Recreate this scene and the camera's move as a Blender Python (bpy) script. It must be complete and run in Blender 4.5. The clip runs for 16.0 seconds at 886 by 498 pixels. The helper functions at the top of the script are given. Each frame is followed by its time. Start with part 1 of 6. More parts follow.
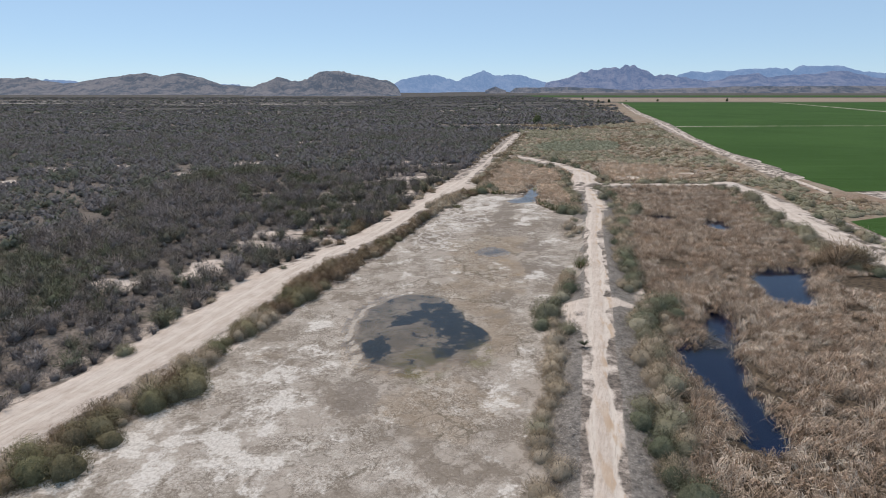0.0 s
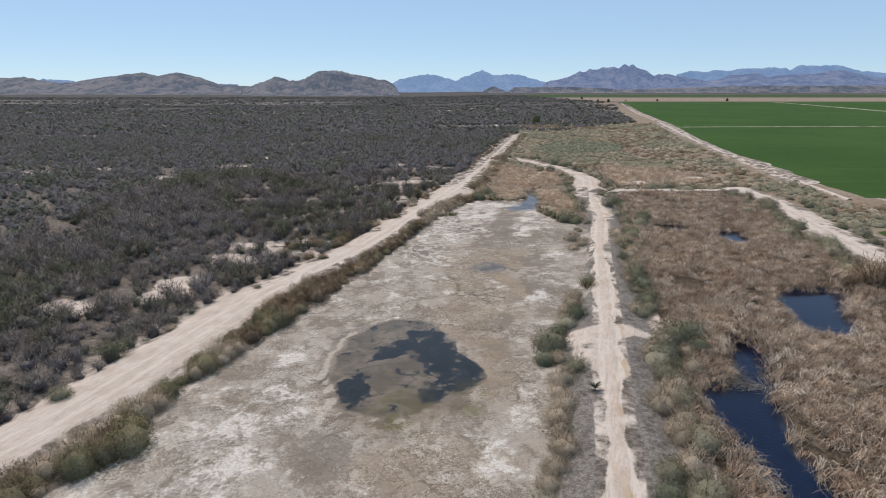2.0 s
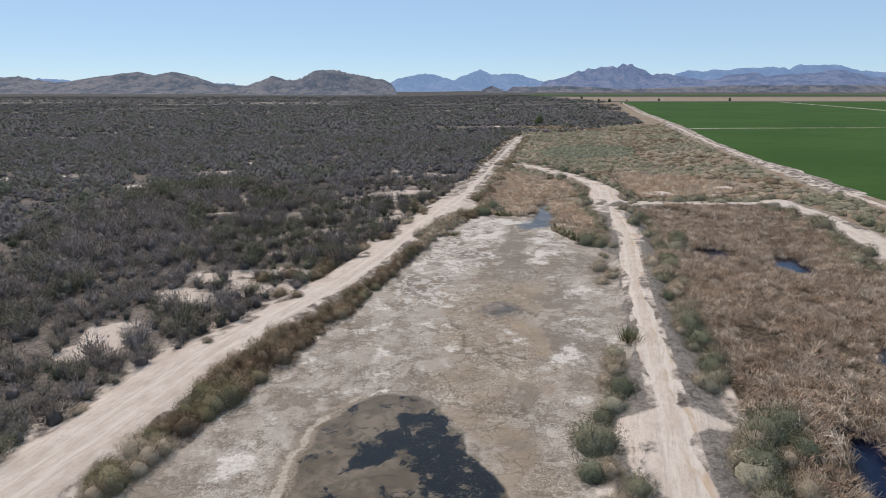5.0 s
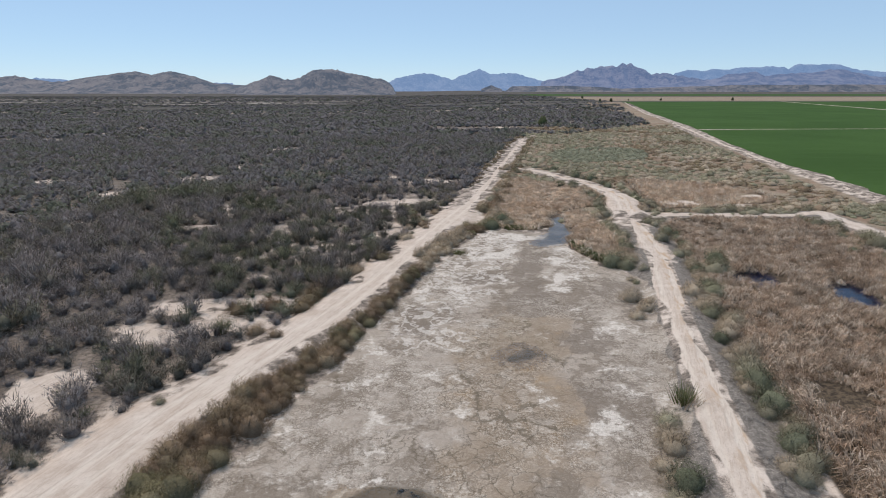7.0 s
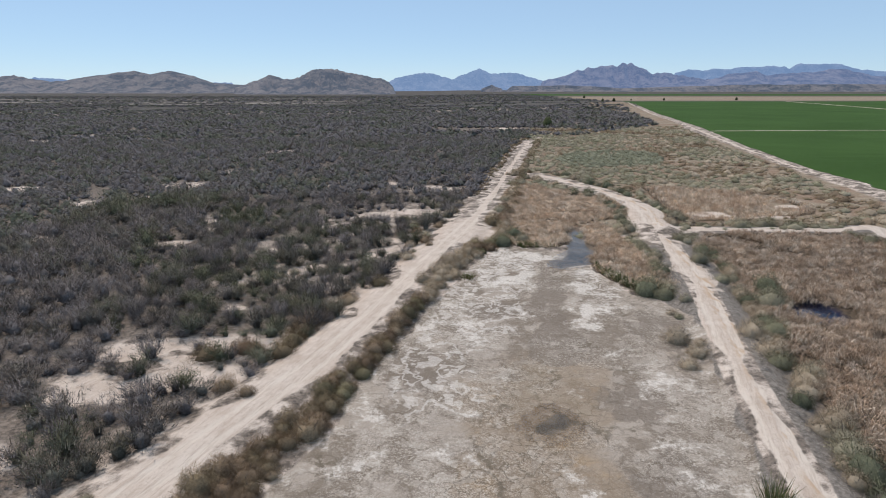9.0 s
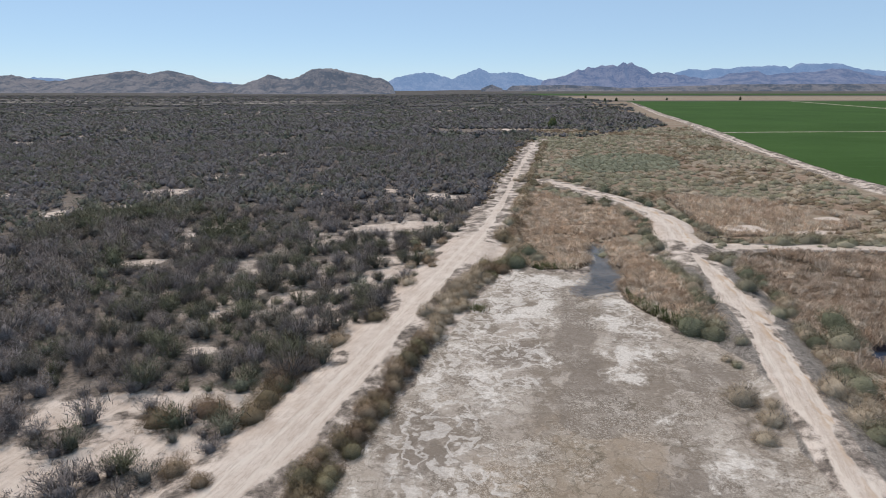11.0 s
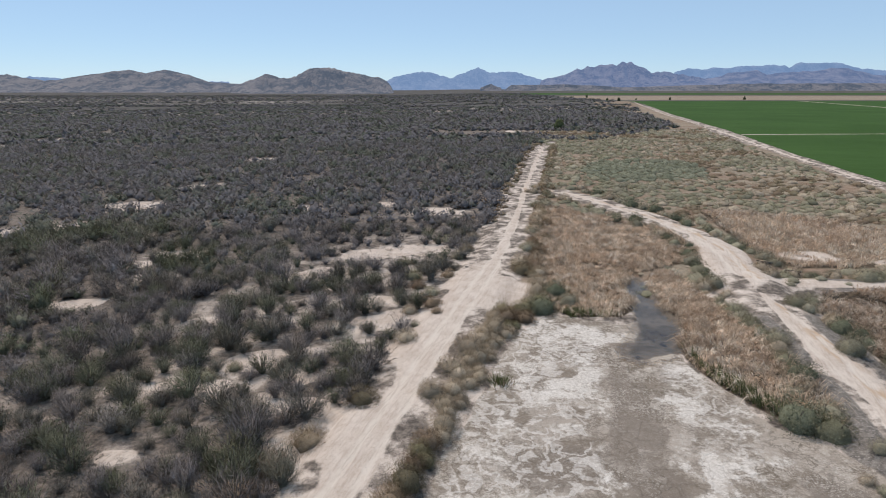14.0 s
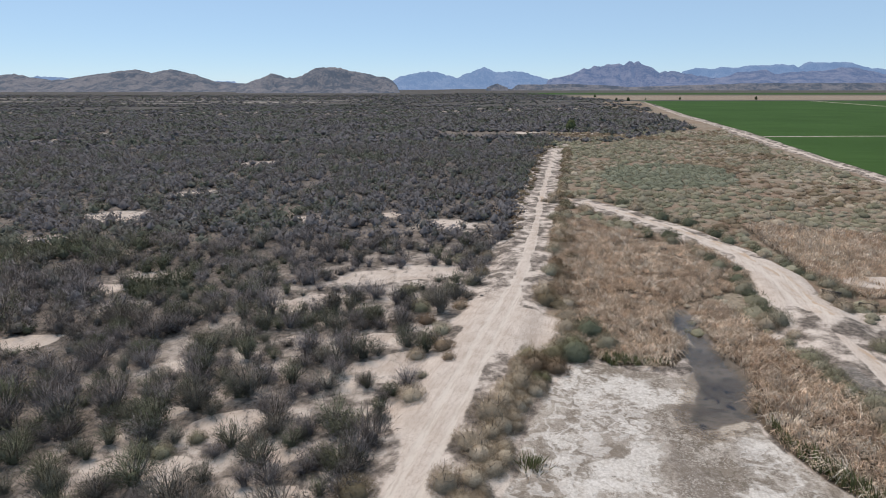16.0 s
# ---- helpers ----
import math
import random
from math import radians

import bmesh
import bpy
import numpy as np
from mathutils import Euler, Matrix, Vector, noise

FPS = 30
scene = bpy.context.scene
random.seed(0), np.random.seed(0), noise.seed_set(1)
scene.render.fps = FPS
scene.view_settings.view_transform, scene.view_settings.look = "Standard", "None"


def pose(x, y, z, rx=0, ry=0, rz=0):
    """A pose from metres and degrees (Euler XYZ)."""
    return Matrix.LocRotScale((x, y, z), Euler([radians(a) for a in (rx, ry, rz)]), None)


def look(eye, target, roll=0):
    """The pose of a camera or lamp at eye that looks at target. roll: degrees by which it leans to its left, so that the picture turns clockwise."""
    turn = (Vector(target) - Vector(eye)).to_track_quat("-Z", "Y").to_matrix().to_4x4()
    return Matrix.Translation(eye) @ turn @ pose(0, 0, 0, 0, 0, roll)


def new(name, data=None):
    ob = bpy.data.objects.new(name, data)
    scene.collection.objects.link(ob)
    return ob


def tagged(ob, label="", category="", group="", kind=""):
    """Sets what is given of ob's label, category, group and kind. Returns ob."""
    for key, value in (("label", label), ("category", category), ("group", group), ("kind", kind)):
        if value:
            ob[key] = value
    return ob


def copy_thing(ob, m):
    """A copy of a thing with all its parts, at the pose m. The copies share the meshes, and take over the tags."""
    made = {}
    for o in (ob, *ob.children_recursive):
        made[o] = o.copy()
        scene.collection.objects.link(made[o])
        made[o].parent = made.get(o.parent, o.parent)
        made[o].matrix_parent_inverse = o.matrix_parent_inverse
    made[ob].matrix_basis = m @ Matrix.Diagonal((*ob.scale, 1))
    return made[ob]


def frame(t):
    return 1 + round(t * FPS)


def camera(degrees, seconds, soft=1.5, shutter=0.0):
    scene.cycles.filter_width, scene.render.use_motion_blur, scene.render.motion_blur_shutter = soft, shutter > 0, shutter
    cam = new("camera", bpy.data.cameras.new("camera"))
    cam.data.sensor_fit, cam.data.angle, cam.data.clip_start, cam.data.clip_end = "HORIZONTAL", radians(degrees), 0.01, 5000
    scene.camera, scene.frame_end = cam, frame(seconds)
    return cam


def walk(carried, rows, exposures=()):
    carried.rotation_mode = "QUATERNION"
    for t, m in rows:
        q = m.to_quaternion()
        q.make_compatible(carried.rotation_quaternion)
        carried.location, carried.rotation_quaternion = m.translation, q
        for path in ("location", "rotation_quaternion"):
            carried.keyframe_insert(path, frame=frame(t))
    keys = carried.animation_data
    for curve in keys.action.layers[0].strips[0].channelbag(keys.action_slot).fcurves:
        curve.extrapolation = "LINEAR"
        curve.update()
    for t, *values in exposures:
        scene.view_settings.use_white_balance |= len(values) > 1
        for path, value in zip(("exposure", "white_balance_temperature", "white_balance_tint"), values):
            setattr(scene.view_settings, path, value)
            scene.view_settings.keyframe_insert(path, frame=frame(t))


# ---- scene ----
# A drone flight over a dried-out wetland between desert scrub and farm fields.

# ---- camera: seconds, east, north, yaw, pitch; flown level at one height ----
FLIGHT_HEIGHT = 25.7
FLIGHT = [
    (0, 0.42, -34.31, 0.37, -15.13),
    (0.5, 0.78, -32.47, 0.32, -15.14),
    (1, 1.04, -30.33, 0.31, -15.15),
    (1.5, 1.22, -28.13, 0.26, -15.16),
    (2, 1.32, -25.63, 0.24, -15.16),
    (2.5, 1.36, -23.04, 0.19, -15.17),
    (3, 1.35, -20.3, 0.18, -15.18),
    (3.5, 1.28, -17.51, 0.13, -15.19),
    (4, 1.18, -14.61, 0.1, -15.2),
    (5, 0.87, -8.48, 0.04, -15.21),
    (6.5, 0.28, 0.72, -0.05, -15.24),
    (7.5, -0.16, 6.78, -0.08, -15.26),
    (9, -0.8, 15.79, -0.08, -15.28),
    (10.2, -1.26, 22.81, -0.1, -15.3),
    (11.5, -1.71, 30.41, -0.13, -15.32),
    (12.5, -2.01, 36.24, -0.23, -15.34),
    (13.5, -2.3, 42.12, -0.27, -15.36),
    (14.5, -2.61, 47.88, -0.22, -15.37),
    (15.5, -2.95, 53.66, -0.2, -15.39),
    (15.9, -3.11, 55.94, -0.19, -15.4),
    (16, -3.15, 56.51, 0.3, -15.4),
]
cam = camera(73.7, 16.0, soft=0.97)
walk(cam, [(t, pose(x, y, FLIGHT_HEIGHT, 90 + pitch, 0, yaw)) for t, x, y, yaw, pitch in FLIGHT])
scene.view_settings.exposure = 0.0

# ---- sky and sun ----
SUN_ELEVATION, SUN_AZIMUTH = 60.0, -34.0     # degrees; azimuth from +y towards +x
world = bpy.data.worlds.new("sky")
scene.world = world
world.use_nodes = True
sky = world.node_tree.nodes.new("ShaderNodeTexSky")
sky.sky_type, sky.sun_disc = "NISHITA", False
sky.sun_elevation, sky.sun_rotation = radians(SUN_ELEVATION), radians(SUN_AZIMUTH)
sky.altitude, sky.air_density, sky.dust_density, sky.ozone_density = 300, 0.7, 0.0, 5.0
background = world.node_tree.nodes["Background"]
haze = world.node_tree.nodes.new("ShaderNodeMix")     # thin pale haze over the clear sky
haze.data_type = "RGBA"
haze.inputs[0].default_value, haze.inputs[7].default_value = 0.5, (5.35, 7.45, 9.6, 1)
world.node_tree.links.new(sky.outputs[0], haze.inputs[6])
world.node_tree.links.new(haze.outputs[2], background.inputs[0])
background.inputs[1].default_value = 0.10
sun = new("sun", bpy.data.lights.new("sun", "SUN"))
sun.data.energy, sun.data.angle, sun.data.color = 3.25, radians(0.53), (1.0, 0.893, 0.80)
sun.matrix_world = look((math.sin(radians(SUN_AZIMUTH)) * math.cos(radians(SUN_ELEVATION)), math.cos(radians(SUN_AZIMUTH)) * math.cos(radians(SUN_ELEVATION)), math.sin(radians(SUN_ELEVATION))), (0, 0, 0))

# ---- node helpers ----
def material(name, roughness=0.9):
    m = bpy.data.materials.new(name)
    m.use_nodes = True
    bsdf = m.node_tree.nodes["Principled BSDF"]
    bsdf.inputs["Roughness"].default_value = roughness
    bsdf.inputs["Specular IOR Level"].default_value = 0.2
    return m, m.node_tree, bsdf


def put(nt, socket, value):
    if isinstance(value, (int, float)):
        socket.default_value = value
    elif isinstance(value, tuple):
        socket.default_value = (*value, 1.0)[:4] if len(value) == 3 and socket.type == "RGBA" else value
    else:
        nt.links.new(value, socket)


def mixed(nt, fac, a, b):
    n = nt.nodes.new("ShaderNodeMix")
    n.data_type = "RGBA"
    put(nt, n.inputs[0], fac), put(nt, n.inputs[6], a), put(nt, n.inputs[7], b)
    return n.outputs[2]


def calc(nt, op, a, b=0.0, c=0.0, clamp=False):
    n = nt.nodes.new("ShaderNodeMath")
    n.operation, n.use_clamp = op, clamp
    put(nt, n.inputs[0], a), put(nt, n.inputs[1], b), put(nt, n.inputs[2], c)
    return n.outputs[0]


def stepped(nt, value, low, high, to_low=0.0, to_high=1.0):
    n = nt.nodes.new("ShaderNodeMapRange")
    n.interpolation_type = "SMOOTHSTEP"
    put(nt, n.inputs[0], value)
    for i, v in enumerate((low, high, to_low, to_high)):
        n.inputs[i + 1].default_value = v
    return n.outputs[0]


def attribute(nt, name):
    n = nt.nodes.new("ShaderNodeAttribute")
    n.attribute_name = name
    return n.outputs["Fac"]


def place(nt, scale=(1, 1, 1), turn=0.0):
    g, m = nt.nodes.new("ShaderNodeNewGeometry"), nt.nodes.new("ShaderNodeMapping")
    m.vector_type = "TEXTURE" if turn else "POINT"
    m.inputs["Scale"].default_value = tuple(1 / s for s in scale) if turn else scale
    m.inputs["Rotation"].default_value = (0, 0, radians(turn))
    nt.links.new(g.outputs["Position"], m.inputs["Vector"])
    return m.outputs[0]


def warped(nt, where, scale, amount):
    """The same coordinates, pushed about by noise."""
    n, k, s = nt.nodes.new("ShaderNodeTexNoise"), nt.nodes.new("ShaderNodeVectorMath"), nt.nodes.new("ShaderNodeVectorMath")
    n.inputs["Scale"].default_value, n.inputs["Detail"].default_value = scale, 4.0
    nt.links.new(where, n.inputs["Vector"])
    k.operation, s.operation = "MULTIPLY_ADD", "ADD"
    k.inputs[1].default_value, k.inputs[2].default_value = (amount,) * 3, (-amount / 2,) * 3
    nt.links.new(n.outputs["Color"], k.inputs[0])
    nt.links.new(where, s.inputs[0]), nt.links.new(k.outputs[0], s.inputs[1])
    return s.outputs[0]


def noisy(nt, where, scale, detail=4.0, rough=0.55, distortion=0.0):
    n = nt.nodes.new("ShaderNodeTexNoise")
    put(nt, n.inputs["Vector"], where)
    n.inputs["Scale"].default_value, n.inputs["Detail"].default_value = scale, detail
    n.inputs["Roughness"].default_value, n.inputs["Distortion"].default_value = rough, distortion
    return n.outputs[0]


def cells(nt, where, scale, feature="DISTANCE_TO_EDGE"):
    n = nt.nodes.new("ShaderNodeTexVoronoi")
    n.feature = feature
    put(nt, n.inputs["Vector"], where)
    n.inputs["Scale"].default_value = scale
    return n.outputs[0]


def bumped(nt, bsdf, height, strength=0.5, distance=0.05):
    n = nt.nodes.new("ShaderNodeBump")
    n.inputs["Strength"].default_value, n.inputs["Distance"].default_value = strength, distance
    put(nt, n.inputs["Height"], height)
    nt.links.new(n.outputs[0], bsdf.inputs["Normal"])


# ---- ground material: sand, grey litter, salt pan, wet mud, crop and far scrub by cover ----
def ground_material():
    m, nt, bsdf = material("desert_ground", 0.95)
    bsdf.inputs["Specular IOR Level"].default_value = 0.06
    p = place(nt)
    wide, mid, fine, grain = noisy(nt, p, 0.06, 5), noisy(nt, p, 0.45, 5, 0.6), noisy(nt, p, 2.2, 5, 0.65), noisy(nt, p, 14.0, 3, 0.6)
    # loose sandy soil
    sand = mixed(nt, stepped(nt, mid, 0.3, 0.7), (0.50, 0.412, 0.345), (0.62, 0.535, 0.465))
    sand = mixed(nt, calc(nt, "MULTIPLY", stepped(nt, fine, 0.5, 0.75), 0.5), sand, (0.60, 0.53, 0.45))
    # wheel tracks: pale and reddish bands along the road
    lat = attribute(nt, "lat")
    bent = calc(nt, "ADD", lat, calc(nt, "MULTIPLY", calc(nt, "SUBTRACT", mid, 0.5), 0.7))
    rut = stepped(nt, calc(nt, "ABSOLUTE", calc(nt, "SUBTRACT", calc(nt, "ABSOLUTE", bent), 0.85)), 0.45, 0.15)
    streak = noisy(nt, place(nt, (2.2, 0.7, 1), -19), 1.3, 6, 0.7)
    sand = mixed(nt, stepped(nt, streak, 0.48, 0.62, 0.0, 0.35), sand, (0.38, 0.30, 0.245))
    sand = mixed(nt, stepped(nt, noisy(nt, p, 5.0, 5, 0.75), 0.54, 0.66, 0.0, 0.5), sand, (0.34, 0.27, 0.22))
    sand = mixed(nt, stepped(nt, grain, 0.55, 0.72, 0.0, 0.4), sand, (0.30, 0.24, 0.195))
    red = attribute(nt, "red")
    road_col = mixed(nt, calc(nt, "MULTIPLY", rut, stepped(nt, streak, 0.40, 0.58, 0.2, 0.8)), sand, (0.62, 0.545, 0.47))
    lanes = noisy(nt, place(nt, (3.4, 0.30, 1), -18), 1.1, 6, 0.72)
    road_col = mixed(nt, stepped(nt, lanes, 0.51, 0.60, 0.0, 0.45), road_col, (0.40, 0.318, 0.26))
    road_col = mixed(nt, calc(nt, "MULTIPLY", red, stepped(nt, calc(nt, "ADD", noisy(nt, place(nt, (1, 0.25, 1)), 0.9, 4), calc(nt, "MULTIPLY", rut, -0.12)), 0.42, 0.58)), road_col, (0.46, 0.335, 0.235))
    # soil under scrub: sand with twigs and litter
    litter = mixed(nt, stepped(nt, fine, 0.35, 0.65), (0.085, 0.072, 0.062), (0.215, 0.178, 0.150))
    soil = mixed(nt, stepped(nt, calc(nt, "ADD", mid, calc(nt, "MULTIPLY", calc(nt, "SUBTRACT", grain, 0.5), 0.35)), 0.40, 0.62), litter, sand)
    soil = mixed(nt, calc(nt, "MULTIPLY", attribute(nt, "dense"), 0.9), soil, litter)
    # grey ashy verge beside the raised track
    ash = mixed(nt, stepped(nt, fine, 0.35, 0.7), (0.125, 0.110, 0.098), (0.25, 0.222, 0.195))
    ash = mixed(nt, stepped(nt, noisy(nt, p, 6.0, 4, 0.75), 0.52, 0.64, 0.0, 0.6), ash, (0.42, 0.375, 0.33))
    ash = mixed(nt, stepped(nt, noisy(nt, p, 7.5, 4, 0.75), 0.54, 0.66, 0.0, 0.6), ash, (0.085, 0.075, 0.068))
    # dried lakebed: beige crust with grey and tan mud, fine cracks in places and white salt
    p_bent = warped(nt, warped(nt, p, 0.5, 2.2), 2.5, 0.5)
    crack = stepped(nt, cells(nt, warped(nt, p_bent, 1.4, 0.9), 0.8), 0.0, 0.04)
    crack_wide = stepped(nt, calc(nt, "ADD", cells(nt, p_bent, 0.11), calc(nt, "MULTIPLY", calc(nt, "SUBTRACT", fine, 0.5), 0.12)), 0.0, 0.022)
    rough, speck = noisy(nt, p, 4.0, 5, 0.75), noisy(nt, p, 9.0, 3, 0.7)
    patchy = calc(nt, "ADD", noisy(nt, p_bent, 0.22, 7, 0.62), calc(nt, "MULTIPLY", calc(nt, "SUBTRACT", rough, 0.5), 0.16))
    pan = mixed(nt, stepped(nt, patchy, 0.45, 0.55), (0.215, 0.176, 0.140), (0.355, 0.303, 0.254))
    crumbly = stepped(nt, noisy(nt, p_bent, 0.13, 5, 0.6), 0.42, 0.58, 0.12, 0.75)
    pan = mixed(nt, stepped(nt, noisy(nt, p_bent, 0.5, 6, 0.65), 0.54, 0.62, 0.0, 0.5), pan, (0.45, 0.395, 0.345))
    uneven = calc(nt, "SUBTRACT", noisy(nt, p_bent, 0.22, 7, 0.66), 0.5)
    tan = calc(nt, "ADD", attribute(nt, "tan"), calc(nt, "MULTIPLY", uneven, 2.6))
    pan = mixed(nt, stepped(nt, tan, 0.25, 0.75, 0.0, 0.70), pan, (0.268, 0.205, 0.146))
    ochre = calc(nt, "MULTIPLY", stepped(nt, attribute(nt, "tan"), 0.3, 0.9), stepped(nt, noisy(nt, p, 0.28, 5, 0.7), 0.54, 0.70, 0.0, 0.4))
    pan = mixed(nt, ochre, pan, (0.36, 0.235, 0.115))
    grey = calc(nt, "ADD", attribute(nt, "grey"), calc(nt, "MULTIPLY", calc(nt, "SUBTRACT", noisy(nt, p_bent, 0.36, 7, 0.66), 0.5), 1.5))
    pan = mixed(nt, stepped(nt, grey, 0.46, 0.60, 0.0, 0.85), pan, (0.190, 0.156, 0.127))
    pan = mixed(nt, calc(nt, "MULTIPLY", crumbly, stepped(nt, rough, 0.52, 0.60, 0.0, 0.8)), pan, (0.52, 0.465, 0.405))
    pan = mixed(nt, calc(nt, "MULTIPLY", crumbly, stepped(nt, rough, 0.47, 0.40, 0.0, 0.8)), pan, (0.165, 0.133, 0.104))
    pan = mixed(nt, calc(nt, "MULTIPLY", crumbly, stepped(nt, speck, 0.53, 0.62, 0.0, 0.7)), pan, (0.15, 0.122, 0.097))
    pan = mixed(nt, calc(nt, "MULTIPLY", crumbly, stepped(nt, speck, 0.47, 0.39, 0.0, 0.7)), pan, (0.53, 0.48, 0.42))
    plates = nt.nodes.new("ShaderNodeTexVoronoi")
    put(nt, plates.inputs["Vector"], warped(nt, p_bent, 1.4, 0.9))
    plates.inputs["Scale"].default_value = 1.25
    plate = nt.nodes.new("ShaderNodeSeparateColor")
    nt.links.new(plates.outputs["Color"], plate.inputs[0])
    pan = mixed(nt, calc(nt, "MULTIPLY", crumbly, stepped(nt, plate.outputs[0], 0.55, 0.95, 0.0, 0.6)), pan, (0.50, 0.445, 0.385))
    pan = mixed(nt, calc(nt, "MULTIPLY", crumbly, stepped(nt, plate.outputs[1], 0.55, 0.95, 0.0, 0.55)), pan, (0.190, 0.155, 0.122))
    gate = stepped(nt, calc(nt, "ADD", noisy(nt, p, 0.16, 5, 0.6), calc(nt, "MULTIPLY", attribute(nt, "tan"), 0.15)), 0.54, 0.64, 0.0, 0.75)
    lines = calc(nt, "MULTIPLY", calc(nt, "SUBTRACT", 1.0, calc(nt, "MULTIPLY", crack, crack_wide)), gate)
    pan = mixed(nt, calc(nt, "MULTIPLY", lines, stepped(nt, attribute(nt, "net"), 0.0, 0.7, 1.0, 0.15)), pan, (0.14, 0.115, 0.085))
    salt_noise = calc(nt, "ADD", calc(nt, "MULTIPLY", noisy(nt, warped(nt, p, 0.35, 3.0), 0.30, 7, 0.58), 0.75), calc(nt, "MULTIPLY", fine, 0.25))
    salt_at = calc(nt, "ADD", calc(nt, "MULTIPLY_ADD", salt_noise, 1.9, -0.45), calc(nt, "MULTIPLY", calc(nt, "SUBTRACT", attribute(nt, "salt"), 0.5), 0.55))
    dusting = calc(nt, "MULTIPLY", stepped(nt, salt_at, 0.42, 0.62, 0.0, 0.75), stepped(nt, calc(nt, "ADD", calc(nt, "MULTIPLY", rough, 0.6), calc(nt, "MULTIPLY", speck, 0.4)), 0.42, 0.56, 0.3, 1.0))
    pan = mixed(nt, dusting, pan, (0.60, 0.545, 0.485))
    pan = mixed(nt, stepped(nt, salt_at, 0.56, 0.60, 0.0, 0.65), pan, mixed(nt, stepped(nt, rough, 0.40, 0.60), (0.52, 0.465, 0.41), (0.66, 0.61, 0.555)))
    # salt dried out in nets: white lines round darker islands, and solid white spots
    veil = noisy(nt, warped(nt, p, 0.5, 2.4), 0.34, 4, 0.5)
    net = calc(nt, "MAXIMUM", stepped(nt, calc(nt, "ABSOLUTE", calc(nt, "SUBTRACT", veil, 0.47)), 0.038, 0.016), stepped(nt, veil, 0.575, 0.60))
    net = calc(nt, "MULTIPLY", net, stepped(nt, calc(nt, "ADD", attribute(nt, "net"), calc(nt, "MULTIPLY", calc(nt, "SUBTRACT", noisy(nt, p, 0.16, 4, 0.6), 0.5), 1.2)), 0.35, 0.65, 0.0, 0.52))
    pan = mixed(nt, net, pan, mixed(nt, stepped(nt, rough, 0.40, 0.60), (0.56, 0.505, 0.45), (0.70, 0.65, 0.60)))
    moss = calc(nt, "MULTIPLY", attribute(nt, "algae"), stepped(nt, calc(nt, "ADD", noisy(nt, p_bent, 0.5, 6, 0.7), calc(nt, "MULTIPLY", calc(nt, "SUBTRACT", speck, 0.5), 0.3)), 0.42, 0.60))
    pan = mixed(nt, moss, pan, (0.135, 0.125, 0.05))
    # crop rows
    row = noisy(nt, place(nt, (0.02, 1.2, 1)), 1.0, 3)
    crop = mixed(nt, stepped(nt, calc(nt, "ADD", calc(nt, "MULTIPLY", row, 0.5), calc(nt, "MULTIPLY", noisy(nt, p, 0.02, 4), 0.5)), 0.38, 0.62), (0.036, 0.074, 0.017), (0.051, 0.098, 0.025))
    crop = mixed(nt, stepped(nt, noisy(nt, p, 1.5, 4, 0.7), 0.5, 0.8, 0.0, 0.4), crop, (0.022, 0.053, 0.009))
    # far scrub seen as cover, with bare flecks
    far = noisy(nt, place(nt, (0.35, 1.0, 1)), 0.05, 8, 0.72)
    scrub = mixed(nt, stepped(nt, far, 0.38, 0.62), (0.066, 0.061, 0.056), (0.122, 0.109, 0.098))
    scrub = mixed(nt, stepped(nt, calc(nt, "ADD", noisy(nt, place(nt, (0.25, 1.0, 1)), 0.018, 9, 0.7), calc(nt, "MULTIPLY", attribute(nt, "fleck"), 0.14)), 0.65, 0.70), scrub, (0.30, 0.265, 0.23))

    def edge(name, spread=0.9):
        return stepped(nt, calc(nt, "ADD", attribute(nt, name), calc(nt, "MULTIPLY", calc(nt, "SUBTRACT", calc(nt, "ADD", calc(nt, "MULTIPLY", mid, 0.6), calc(nt, "MULTIPLY", fine, 0.4)), 0.5), spread)), 0.36, 0.64)

    straw = mixed(nt, stepped(nt, noisy(nt, p, 0.12, 6, 0.65), 0.42, 0.6), (0.30, 0.245, 0.180), (0.27, 0.185, 0.130))
    straw = mixed(nt, stepped(nt, fine, 0.42, 0.62), straw, mixed(nt, 0.5, straw, (0.10, 0.085, 0.06)))
    col = mixed(nt, edge("veg", 0.5), soil, scrub)
    col = mixed(nt, calc(nt, "MULTIPLY", edge("straw", 0.8), 0.9), col, straw)
    col = mixed(nt, edge("ash"), col, ash)
    # wet peat under the reeds, darkened further for the shade between stalks
    peat_shade = mixed(nt, stepped(nt, fine, 0.35, 0.65), (0.045, 0.035, 0.027), (0.130, 0.098, 0.068))
    col = mixed(nt, edge("peat_shade", 0.4), col, peat_shade)
    col = mixed(nt, edge("pan", 0.6), col, pan)
    col = mixed(nt, edge("sand"), col, road_col)
    col = mixed(nt, edge("crop", 0.3), col, crop)
    wet = stepped(nt, calc(nt, "ADD", attribute(nt, "wet"), calc(nt, "MULTIPLY", calc(nt, "SUBTRACT", noisy(nt, p, 0.35, 6, 0.6, 0.8), 0.5), 0.8)), 0.35, 0.65)
    sky_murk = stepped(nt, calc(nt, "ADD", attribute(nt, "sky_murk"), calc(nt, "MULTIPLY", calc(nt, "SUBTRACT", noisy(nt, p_bent, 0.55, 8, 0.72), 0.5), 4.6)), 0.30, 0.60)
    mud = mixed(nt, stepped(nt, noisy(nt, p, 0.3, 5, 0.6, 0.5), 0.4, 0.62), (0.175, 0.148, 0.118), (0.285, 0.248, 0.206))
    mud = mixed(nt, stepped(nt, noisy(nt, p_bent, 1.3, 7, 0.7), 0.50, 0.60, 0.0, 0.55), mud, (0.085, 0.082, 0.066))
